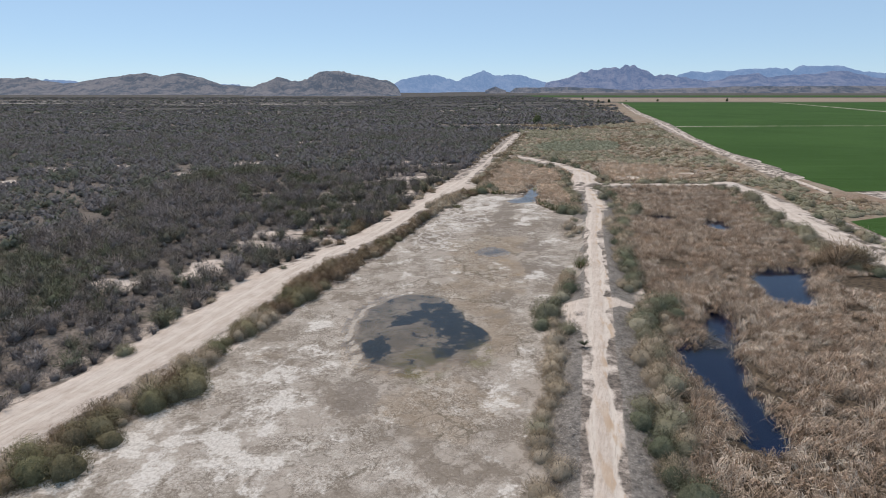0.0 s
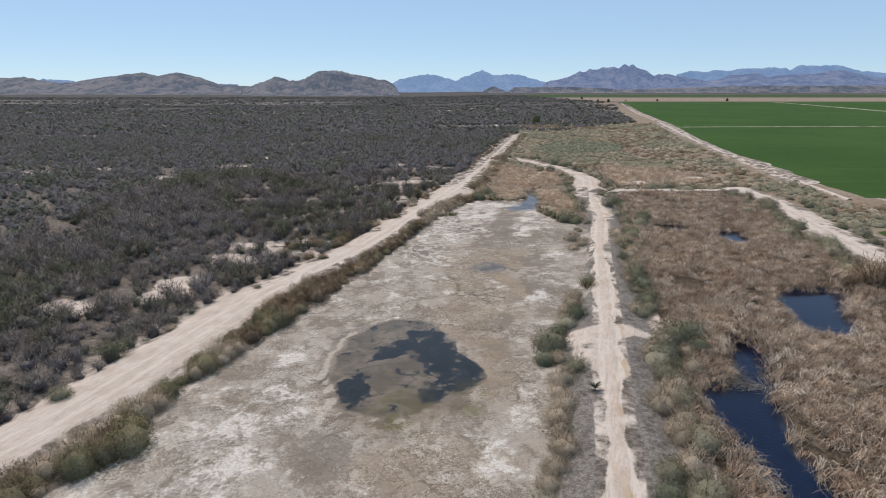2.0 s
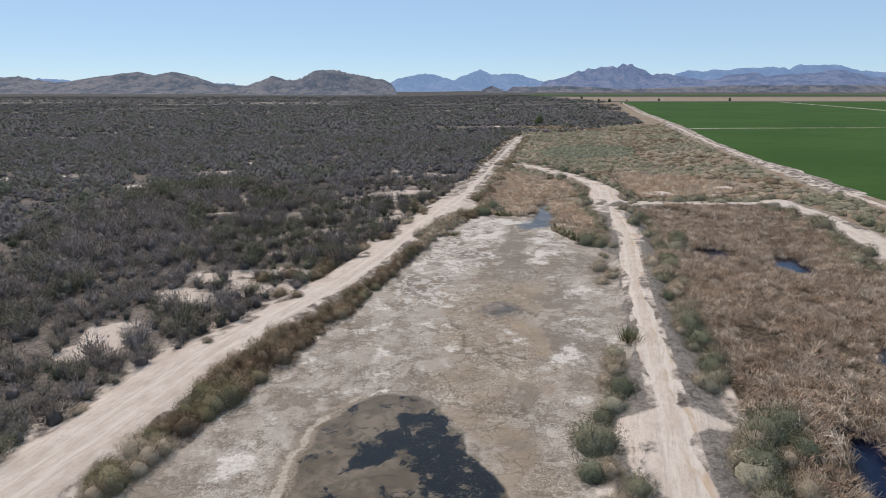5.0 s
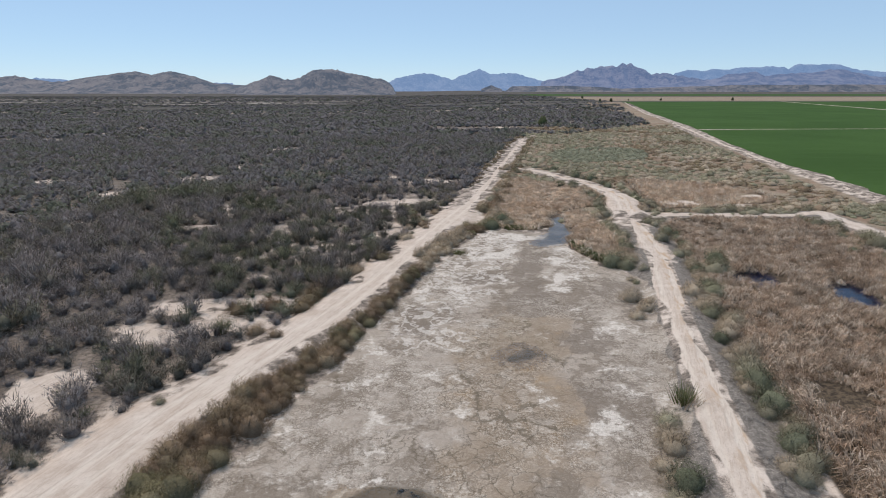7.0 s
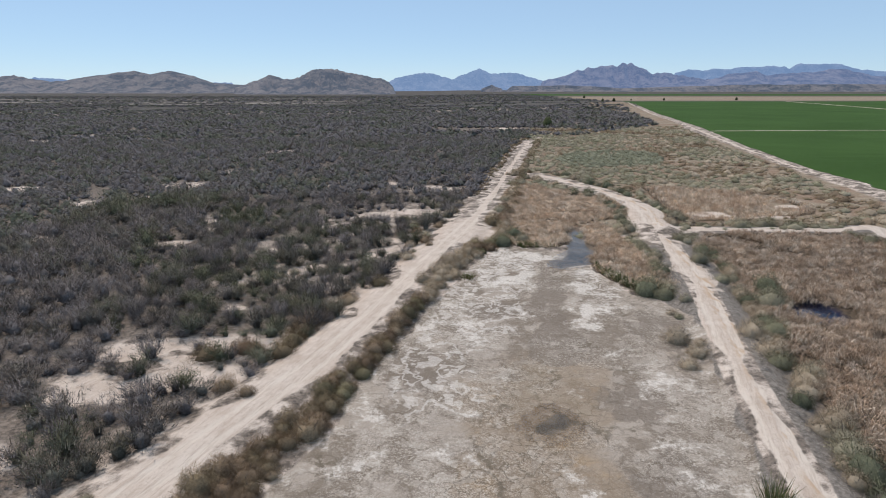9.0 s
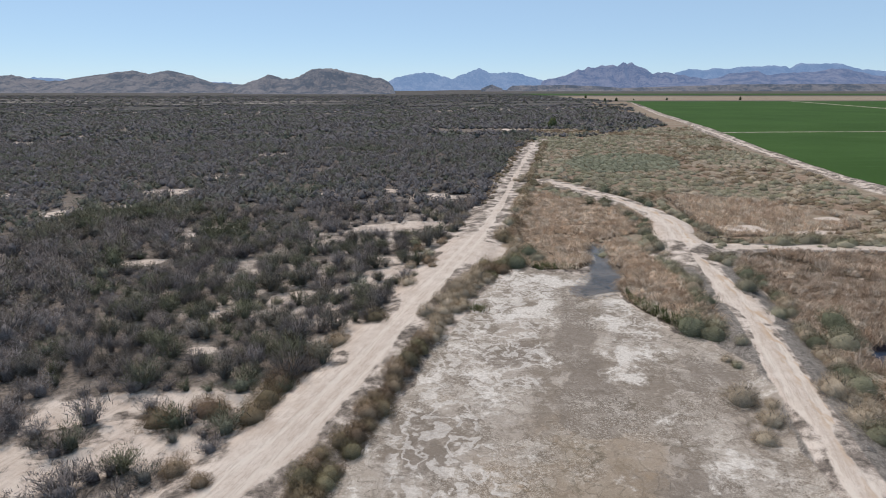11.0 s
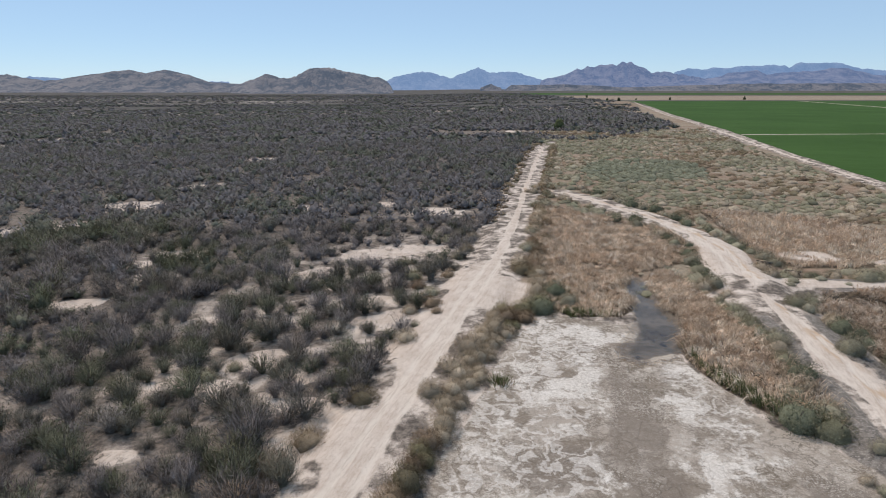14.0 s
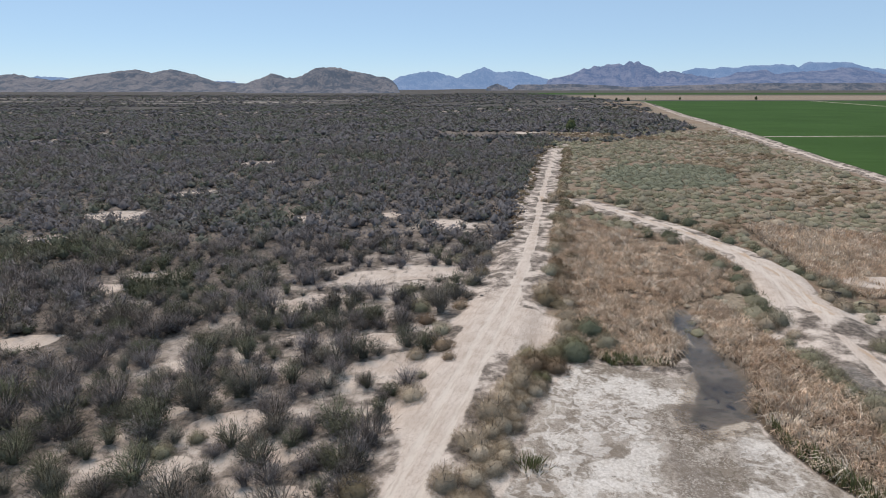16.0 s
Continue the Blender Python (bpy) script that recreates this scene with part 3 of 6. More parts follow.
BARE += [(-45.6, 112.4, 1.3), (-47, 128, 2.2), (-41.4, 122, 2.2), (-43, 133, 2.2), (-30, 167, 3.4), (-13, 169, 3), (-3.4, 160, 4.5), (-129, 136, 6), (-111, 170, 6), (-131, 164, 6), (-72, 153, 4.5), (-80, 149, 4), (-74, 117, 3.4), (-70, 172, 5), (-64, 195, 5), (-66, 252, 6), (-192, 383, 11), (-198, 309, 9), (-191, 344, 9), (-224, 309, 8)]
TRAIL = [(4, 361), (15, 356), (26, 355.5), (41, 349), (54, 340), (64, 326)]
trail, _ = to_line(X, Y, TRAIL)
trail_b, _ = to_line(X, Y, [(62, 274), (76, 273)])
sand = np.maximum(sand, 0.9 * np.maximum(ease(trail, 4.2, 1.4), ease(trail_b, 2.2, 1.0)))
for cx, cy, r in BARE:
    sand = np.maximum(sand, 0.95 * ease(np.hypot((X - cx) / 1.5, Y - cy) + 5 * edge_noise, r, r * 0.55))
pan_d = to_area(X, Y, PAN)
pan = ease(pan_d + 2.4 * edge_noise + 1.2 * (fbm(X, Y, 2.5, 2, 72) - 0.5), 0.5, -0.5)
blot_noise = fbm(0.83 * X + 0.56 * Y, 0.83 * Y - 0.56 * X, 5, 4, 171) - 0.5


def blots(*spots):
    """Soft blots on the plan: x, y, two radii and weight each."""
    total = np.zeros_like(X)
    for cx, cy, rx, ry, w in spots:
        total = np.maximum(total, w * ease(np.hypot((X - cx) / rx, (Y - cy) / ry) + 1.1 * blot_noise, 1.25, 0.45))
    return total


salt = 0.22 + 0.12 * ease(Y, 66, 82) + blots((-15, 12, 8, 15, 0.34), (-24, 2, 8, 10, 0.32), (-14, 31, 3, 9, 0.18), (4, 13, 4, 4.5, 0.24), (8.5, 17, 2.5, 5, 0.30), (9.5, 6, 3, 8, 0.30), (7, 92, 6, 9, 0.22), (10, 99, 7, 6, 0.28), (3, 73, 6, 5, 0.18),
                    (7.5, 77, 3, 4, 0.2), (15.5, 76, 4, 6, 0.18), (18, 91, 3, 8, 0.2), (17.5, 101, 2.6, 3, 0.30), (-7, 52, 4, 12, 0.12), (13.5, 44, 2, 2, 0.3), (16.5, 66, 3, 5, 0.15), (22, 62, 2, 14, 0.12))
damp, _ = to_line(X, Y, [(15.5, 97), (13.6, 91), (13.2, 86), (11, 80), (11.2, 75), (9.5, 68)])
salt = salt - 0.34 * ease(damp + 4 * edge_noise, 2.6, 0.6) - blots((2, 26, 9, 14, 0.2), (-7.5, 13, 3.5, 4, 0.26), (4.5, 78.5, 3, 2.5, 0.3), (-18, 20, 2, 2, 0.3), (21, 72, 3, 7, 0.2))
algae = 0.08 * ease(np.hypot((X - 8) / 5.0, (Y - 60) / 9), 1.1, 0.4) + 0.8 * ease(np.hypot((X + 2.2) / 3.2, (Y - 18) / 4.5), 1.1, 0.5) + 0.7 * ease(np.hypot((X - 3.5) / 2.0, (Y - 20) / 4), 1.1, 0.5)
wet, deep = np.zeros_like(X), np.zeros_like(X)
for name, (ring, under, depth, shallow) in PONDS.items():
    d = to_area(X, Y, ring) + (fbm(X, Y, 3, 3, 31) - 0.5) * 1.6
    wet = np.maximum(wet, ease(d, 1.0, -0.4) * (0.85 if name == "pond_spot" else 1.0))
    if shallow:
        salt = np.maximum(salt, 0.9 * ease(np.abs(d - 0.9), 0.40, 0.12) * ease(X, 0, -3) * (name == "pond_pan"))
    if name in ("pond_inlet", "pond_spot"):
        deep = np.maximum(deep, (0.3 if name == "pond_inlet" else 0.15) * ease(d, 0.6, -0.3))
    if not shallow:
        deep = np.maximum(deep, ease(d, 0.95, 0.25))
ash = np.maximum(ease(d_mid, 5.4, 3.4) * ease(d_mid, 1.2, 2.0) * ease(Y, 108, 98), 0.7 * ease(d_cross, 3.0, 2.0) * ease(X, 41, 46))
peat_shade = np.zeros_like(X)
for ring in REEDS.values():
    peat_shade = np.maximum(peat_shade, ease(to_area(X, Y, ring), 1.0, -0.6))
ash = np.maximum(ash, ease(np.hypot((X - 55.0) / 5.5, (Y - 37.5) / 4.2) + 0.8 * edge_noise, 1.1, 0.7))
crop = np.maximum(ease(to_area(X, Y, FIELD), -14, -30), ease(to_area(X, Y, FIELD_SOUTH), 0.8, -0.8))
far_strip = ease(Y, 955, 975) * ease(Y, 1500, 1300) * ease(X, 200, 290)
crop = np.maximum(crop, 0.8 * ease(Y, 1500, 1540) * ease(Y, 2000, 1900) * ease(X, 120, 220))
veg = ease(Y, 560, 800) * (1 - far_strip)
fleck = ease(Y, 700, 1000) * ease(Y, 1700, 1300) * ease(X, 0, -250)
wheel = np.where(d_west < 6, s_west, np.where(d_mid < 5, s_mid, np.where(d_east < 5, s_east, 9.0)))
red = np.maximum(ease(np.abs(s_mid - 0.9), 0.9, 0.3) * 1.0 * ease(d_mid, 3, 2), 0.65 * ease(d_mid, 2.2, 0.6) * ease(Y, 14, 4))
straw = ease(s_west, 3, 6) * ease(Y, 108, 116) * ease(Y, 345, 320) * ease(to_area(X, Y, FIELD), 3, 6) * ease(d_mid, 2.5, 4) * ease(X, 125, 105)
peat_shade = peat_shade * ease(to_area(X, Y, REEDS["reed_bed_far"]), -4, 1)
straw = np.maximum(straw, ease(X, 71, 74) * ease(X, 95, 92) * ease(Y, 120, 110))
sky_murk = np.zeros_like(X)
for cx, cy, rx, ry, turn in ((0.2, 29.5, 2.2, 6.2, 12), (-3.2, 30.0, 1.3, 4.2, -42), (-6.9, 21.3, 1.4, 3.0, 10), (2.6, 22.8, 2.4, 1.3, 20), (0.1, 20.5, 1.2, 1.4, 0), (3.4, 26.0, 1.6, 3.2, 10)):
    ca, sa = math.cos(radians(turn)), math.sin(radians(turn))
    sky_murk = np.maximum(sky_murk, ease(np.hypot(((X - cx) * ca + (Y - cy) * sa) / rx, (-(X - cx) * sa + (Y - cy) * ca) / ry), 1.6, 0.35))
dense = ease(d_west, 5, 9) * ease(s_west, 0, -2) * ease(Y, 700, 500) * (1 - 0.7 * ease(d_west, 44, 20) * ease(Y, 80, 94) * ease(Y, 165, 125))
for cx, cy, r in BARE:
    dense = dense * ease(np.hypot((X - cx) / 1.5, Y - cy) + 5 * edge_noise, r * 0.8, r * 1.3)
straw = np.maximum(straw, np.maximum(far_strip, ease(Y, 335, 350) * ease(d_bank, 60, 40) * ease(to_area(X, Y, FIELD), 3, 6)))
tan = blots((5.5, 50, 6.5, 15, 0.95), (8, 60, 6, 8, 0.9), (3, 38, 5, 6, 0.8), (6, 27, 3, 9, 0.8), (0, 10, 6, 6, 0.75), (9.5, 66, 7, 6, 0.6), (-17, 20, 2.5, 2, 0.6))
grey = blots((14.5, 48, 3.2, 9, 0.85), (15, 58, 3.5, 5, 0.7), (-7.5, 13, 3.0, 5, 0.7), (5, 79, 5, 3.5, 0.8), (1, 70, 4, 4, 0.5), (21, 72, 4, 8, 0.75), (-4, 66, 4, 8, 0.6), (13, 69, 5, 5, 0.45)) + 0.7 * ease(damp + 3 * edge_noise, 3.2, 0.8)
net = blots((4, 84, 7.5, 20, 1.0), (9, 99, 8, 7, 0.9), (-2, 66, 5, 14, 0.7), (18, 86, 5, 10, 0.6), (-14, 20, 9, 22, 0.25)) * ease(damp + 4 * edge_noise, 1.5, 4.0)
sand = np.maximum(sand, 0.36 * far_strip)
ATTRS = {"net": net, "tan": tan, "grey": grey, "peat_shade": peat_shade, "dense": dense, "straw": straw, "sky_murk": sky_murk, "sand": sand, "pan": pan, "salt": salt, "algae": algae, "wet": wet, "deep": deep, "ash": ash, "crop": crop, "veg": veg, "fleck": fleck, "lat": wheel, "red": red}
nx, ny = len(gx), len(gy)
corner = (np.arange(ny - 1)[:, None] * nx + np.arange(nx - 1)[None]).ravel()
QUADS = np.stack([corner, corner + 1, corner + nx + 1, corner + nx], 1)
ground = tagged(linked("ground", np.stack([X, Y, Z], 1), QUADS, GROUND, attrs=ATTRS, smooth=True), "sandy desert ground with scrub litter, verges and bare patches", "ground", kind="structure")


def overlay(name, keep, label, category, lift=0.012):
    """A surface of its own, lying just above the ground sheet where keep holds."""
    faces = QUADS[keep[QUADS].all(1)]
    used, index = np.unique(faces, return_inverse=True)
    verts = np.stack([X[used], Y[used], Z[used] + lift], 1)
    return tagged(linked(name, verts, index.reshape(-1, 4), GROUND, attrs={k: v[used] for k, v in ATTRS.items()}, smooth=True), label, category, kind="structure")


overlay("lakebed", pan_d < 0.3, "cracked grey dry lakebed with white salt crust", "lakebed", 0.006)
overlay("road_west", d_west * slim < 2.6, "pale sandy dirt road along a low bank", "road")
overlay("road_middle", (d_mid < 1.8) & (d_west * slim > 2.6), "narrow rutted dirt track with reddish soil", "road")
overlay("road_cross", (d_cross < 1.5) & (d_mid > 2.0), "thin dirt track beside a reed bed", "road")
overlay("road_east", (d_east < 2.6) & (d_cross > 1.5), "wide pale dirt road beside the reeds", "road")


def filled(name, verts, faces, label, category, **values):
    """A sheet of its own whose cover is the same all over, but for the values given."""
    attrs = {k: np.zeros(len(verts)) for k in ATTRS}
    for k, v in values.items():
        attrs[k] = v
    return tagged(linked(name, verts, faces, GROUND, attrs=attrs, smooth=True), label, category, kind="structure")


def ribbon(name, line, half, rise, label, category, step=3.0):
    """A track along a line, its crown raised a little over the ground and its edges wavering."""
    pts = []
    for (ax, ay), (bx, by) in zip(line, line[1:]):
        n = max(1, int(math.hypot(bx - ax, by - ay) / step))
        pts += [(ax + (bx - ax) * k / n, ay + (by - ay) * k / n) for k in range(n)]
    c = np.array(pts + [line[-1]])
    way = np.gradient(c, axis=0)
    way /= np.linalg.norm(way, axis=1, keepdims=True)
    side = np.stack([way[:, 1], -way[:, 0]], 1)
    off = np.array([-1.6, -0.9, 0.0, 0.9, 1.6])
    wide = half * (0.75 + 0.6 * fbm(c[:, 0], c[:, 1], 14, 3, 61))
    p = c[:, None] + side[:, None] * (off[None] * wide[:, None])[:, :, None]
    z = height(p[..., 0], p[..., 1]) + np.array([-0.1, 0.6, 1.0, 0.6, -0.1]) * rise + 0.05
    n = len(c)
    q = (np.arange(n - 1)[:, None] * 5 + np.arange(4)[None]).ravel()
    sandy = np.tile([0.0, 0.75, 1.0, 0.75, 0.0], n) - 0.5 * np.repeat(fbm(c[:, 0], c[:, 1], 22, 3, 62) > 0.60, 5)
    return filled(name, np.concatenate([p, z[..., None]], 2).reshape(-1, 3), np.stack([q, q + 5, q + 6, q + 1], 1), label, category, sand=sandy, lat=np.full(n * 5, 9.0))


west_x, west_y = np.array([q[0] for q in FIELD[:9]]), np.array([q[1] for q in FIELD[:9]])
rows_y = np.concatenate([np.arange(100, 300, 2.0), np.geomspace(300, 905, 120)])
edge_x = np.interp(rows_y, west_y, west_x) + 1.4 * (fbm(rows_y, rows_y * 0, 9, 3, 66) - 0.5)
across = np.concatenate([[0, 0.8, 2, 5, 12], np.geomspace(25, 760, 22)])
FX, FY = edge_x[:, None] + across[None], np.repeat(rows_y[:, None], len(across), 1)
q = (np.arange(len(rows_y) - 1)[:, None] * len(across) + np.arange(len(across) - 1)[None]).ravel()
filled("field", np.stack([FX.ravel(), FY.ravel(), base_height(FX, FY).ravel() + 0.07], 1), np.stack([q, q + 1, q + 1 + len(across), q + len(across)], 1), "flat bright green irrigated crop field", "field", crop=np.tile(ease(across, -0.4, 1.6), len(rows_y)))
ribbon("road_bank", [(x - 0.6, y) for x, y in BANK], 0.45, 0.3, "pale dirt bank along the edge of the field", "road")
ribbon("track_field", [(131, 311), (420, 309), (900, 306)], 0.7, 0.10, "thin pale track crossing the crop field", "road", 8.0)
ribbon("track_field", [(330, 300), (399, 519), (470, 780), (500, 900)], 1.6, 0.12, "pale farm track between crop fields", "road", 8.0)


def water_sheet(name, label):
    ring, under, depth, shallow = PONDS[name]
    z = pond_level(name)
    c = np.mean(ring, 0)
    lo, hi = np.min(ring, 0) - 3, np.max(ring, 0) + 3
    xs, ys = np.arange(lo[0], hi[0], 0.6), np.arange(lo[1], hi[1], 0.6)
    a, b = np.meshgrid(xs, ys)
    keep = to_area(a.ravel(), b.ravel(), ring) < 1.3
    n = len(xs)
    q = (np.arange(len(ys) - 1)[:, None] * n + np.arange(n - 1)[None]).ravel()
    q = np.stack([q, q + 1, q + n + 1, q + n], 1)
    q = q[keep[q].any(1)]
    used, index = np.unique(q, return_inverse=True)
    verts = np.stack([a.ravel()[used], b.ravel()[used], np.full(len(used), z)], 1)
    tagged(linked("water_" + name[5:], verts, index.reshape(-1, 4), SHALLOW_WATER if shallow else BLUE_WATER), label, "water", kind="structure")


for pond in PONDS:
    water_sheet(pond, "shallow muddy pool on the lakebed" if PONDS[pond][3] else "still dark blue pond among dry reeds")

# ---- hills and ranges on the horizon: bearing and rise, both in thousandths of the distance ----
RANGES = {
    "hills_west": [(-867, 14.0), (-775, 17.5), (-720, 17.5), (-692, 19.3), (-665, 14.0), (-634, 8.7), (-601, 12.2), (-563, 18.4), (-498, 26.3), (-471, 20.2), (-443, 26.3), (-407, 20.2), (-372, 7.8), (-340, 5.2), (-312, 3.4)],
    "hill_front": [(-340, -1.1), (-328, 1.6), (-314, 6.9), (-295, 13.1), (-286, 15.8), (-281, 19.3), (-272, 18.4), (-258, 14.0), (-240, 13.1), (-228, 18.4), (-209, 28.1), (-184, 29.8), (-166, 28.1), (-142, 21.9), (-124, 18.4), (-99, 14.0), (-87, 8.7), (-75, -3.7)],
    "far_west": [(-684, 9.6), (-675, 12.2), (-660, 15.8), (-619, 13.1), (-601, 10.5), (-353, 7.8), (-335, 6.9)],
    "range_mid": [(-94, 3.4), (-77, 14.0), (-31, 23.7), (-13, 21.1), (15, 13.1), (42, 22.8), (60, 29.8), (79, 21.1), (97, 22.8), (120, 22.8), (153, 13.1), (179, 5.2)],
    "range_east": [(157, 7.8), (174, 13.1), (190, 15.8), (205, 20.2), (219, 28.1), (225, 26.3), (235, 31.6), (246, 29.8), (257, 34.2), (266, 33.3), (276, 35.1), (282, 32.5), (291, 39.4), (298, 36.0), (305, 39.4), (314, 32.5), (326, 29.0), (340, 21.9), (355, 23.7), (370, 21.9), (410, 15.8), (466, 8.7)],
    "mesa_far": [(368, 20.2), (379, 23.7), (397, 28.1), (409, 29.0), (418, 26.3), (440, 29.8), (464, 29.0), (482, 31.6), (540, 34.2), (555, 32.5), (560, 29.8), (570, 36.0), (579, 37.7), (613, 36.8), (635, 38.6), (649, 35.1), (664, 29.8), (718, 25.5), (821, 25.5)],
    "slope_east": [(319, 3.4), (410, 9.6), (445, 14.0), (465, 21.9), (483, 21.9), (507, 25.5), (524, 19.3), (556, 21.9), (581, 23.7), (610, 24.6), (628, 29.8), (655, 28.1), (694, 19.3), (749, 15.8), (842, 14.0)],
    "mesa_low": [(100, -1.1), (112, 2.5), (199, 3.4), (254, 1.6), (292, -1.1), (384, 1.6), (475, 4.3), (567, 5.2), (722, 5.2), (844, 5.2)],
    "knoll": [(63, -2.0), (72, 1.6), (80, 4.3), (89, 0.7), (98, -2.0)],
}


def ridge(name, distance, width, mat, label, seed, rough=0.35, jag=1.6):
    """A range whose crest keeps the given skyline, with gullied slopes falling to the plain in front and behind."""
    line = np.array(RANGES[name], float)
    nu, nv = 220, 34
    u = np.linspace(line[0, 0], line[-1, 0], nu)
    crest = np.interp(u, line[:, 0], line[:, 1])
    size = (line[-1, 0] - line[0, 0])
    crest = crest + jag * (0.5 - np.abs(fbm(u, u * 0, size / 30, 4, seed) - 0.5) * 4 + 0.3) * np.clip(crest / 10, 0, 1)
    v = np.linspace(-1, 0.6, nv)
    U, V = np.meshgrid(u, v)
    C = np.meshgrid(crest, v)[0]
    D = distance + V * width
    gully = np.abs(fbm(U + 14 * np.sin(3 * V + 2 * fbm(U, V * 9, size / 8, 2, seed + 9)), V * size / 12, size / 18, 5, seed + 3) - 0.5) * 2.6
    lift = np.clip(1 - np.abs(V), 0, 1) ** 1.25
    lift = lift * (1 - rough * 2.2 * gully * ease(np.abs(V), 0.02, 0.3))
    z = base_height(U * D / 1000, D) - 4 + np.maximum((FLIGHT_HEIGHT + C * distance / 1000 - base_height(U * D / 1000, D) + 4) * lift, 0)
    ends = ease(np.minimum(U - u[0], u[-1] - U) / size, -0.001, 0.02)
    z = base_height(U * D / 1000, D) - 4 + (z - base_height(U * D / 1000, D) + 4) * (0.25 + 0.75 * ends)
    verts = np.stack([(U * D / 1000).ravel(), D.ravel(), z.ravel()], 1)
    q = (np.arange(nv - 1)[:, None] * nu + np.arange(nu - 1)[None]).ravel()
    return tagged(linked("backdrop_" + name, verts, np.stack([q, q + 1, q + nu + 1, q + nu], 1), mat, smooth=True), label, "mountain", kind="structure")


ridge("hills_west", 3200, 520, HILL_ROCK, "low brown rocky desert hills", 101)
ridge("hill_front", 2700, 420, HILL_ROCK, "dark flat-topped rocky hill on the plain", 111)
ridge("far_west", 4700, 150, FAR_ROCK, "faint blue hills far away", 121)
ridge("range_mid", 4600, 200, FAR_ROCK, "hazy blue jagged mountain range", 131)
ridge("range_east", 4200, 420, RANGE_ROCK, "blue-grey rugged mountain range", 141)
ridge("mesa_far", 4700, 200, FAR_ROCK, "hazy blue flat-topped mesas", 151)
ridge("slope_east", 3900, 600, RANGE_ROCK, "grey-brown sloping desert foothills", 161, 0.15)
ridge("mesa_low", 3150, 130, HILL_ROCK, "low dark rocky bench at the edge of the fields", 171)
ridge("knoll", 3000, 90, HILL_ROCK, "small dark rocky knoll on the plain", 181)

# ---- plants ----
rng = np.random.default_rng(7)


def blades(centre, way, length, width, r):
    """One pointed triangle for each twig or leaf: centre, direction, length and width arrays."""
    n = len(centre)
    way = way / np.linalg.norm(way, axis=1, keepdims=True)
    side = np.cross(way, r.normal(size=(n, 3)))
    side /= np.linalg.norm(side, axis=1, keepdims=True) + 1e-9
    length, width = np.broadcast_to(length, n)[:, None], np.broadcast_to(width, n)[:, None]
    base = centre - way * length * 0.5
    verts = np.stack([base - side * width * 0.5, base + side * width * 0.5, centre + way * length * 0.5], 1)
    return verts.reshape(-1, 3)


def turned_out(soup, out):
    """Winds every triangle so that it faces along its out vector, and gives the soft normals of the whole crown."""
    t = soup.reshape(-1, 3, 3)
    face = np.cross(t[:, 1] - t[:, 0], t[:, 2] - t[:, 0])
    back = (face * out).sum(1) < 0
    t[back] = t[back][:, ::-1]
    out = out / (np.linalg.norm(out, axis=1, keepdims=True) + 1e-9)
    return np.concatenate([t.reshape(-1, 3), np.repeat(out, 3, 0)], 1)


def tufts(centre, out, size, r, loose=0.6):
    """Small leaf-clump triangles that face roughly outward."""
    n = len(centre)
    face = out + r.normal(size=(n, 3)) * loose
    face /= np.linalg.norm(face, axis=1, keepdims=True)
    u = np.cross(face, r.normal(size=(n, 3)))
    u /= np.linalg.norm(u, axis=1, keepdims=True) + 1e-9
    v = np.cross(face, u)
    s = (size * r.uniform(0.6, 1.4, n))[:, None]
    return np.stack([centre - u * s * 0.9 - v * s * 0.3, centre + u * s * 0.9 - v * s * 0.35, centre + v * s * 0.75 + u * s * 0.2], 1).reshape(-1, 3)


def ball(kind):
    """A rough unit ball as a soup of triangles: 8, 20 or 80 faces."""
    bm = bmesh.new()
    if kind == 8:
        bmesh.ops.create_uvsphere(bm, u_segments=4, v_segments=2, radius=1.0)
    else:
        bmesh.ops.create_icosphere(bm, subdivisions=1 if kind == 20 else 2, radius=1.0)
    bmesh.ops.triangulate(bm, faces=bm.faces)
    bmesh.ops.recalc_face_normals(bm, faces=bm.faces)
    soup = np.array([v.co for f in bm.faces for v in f.verts])
    bm.free()
    return soup


BALL = {8: ball(8), 20: ball(20), 80: ball(80)}


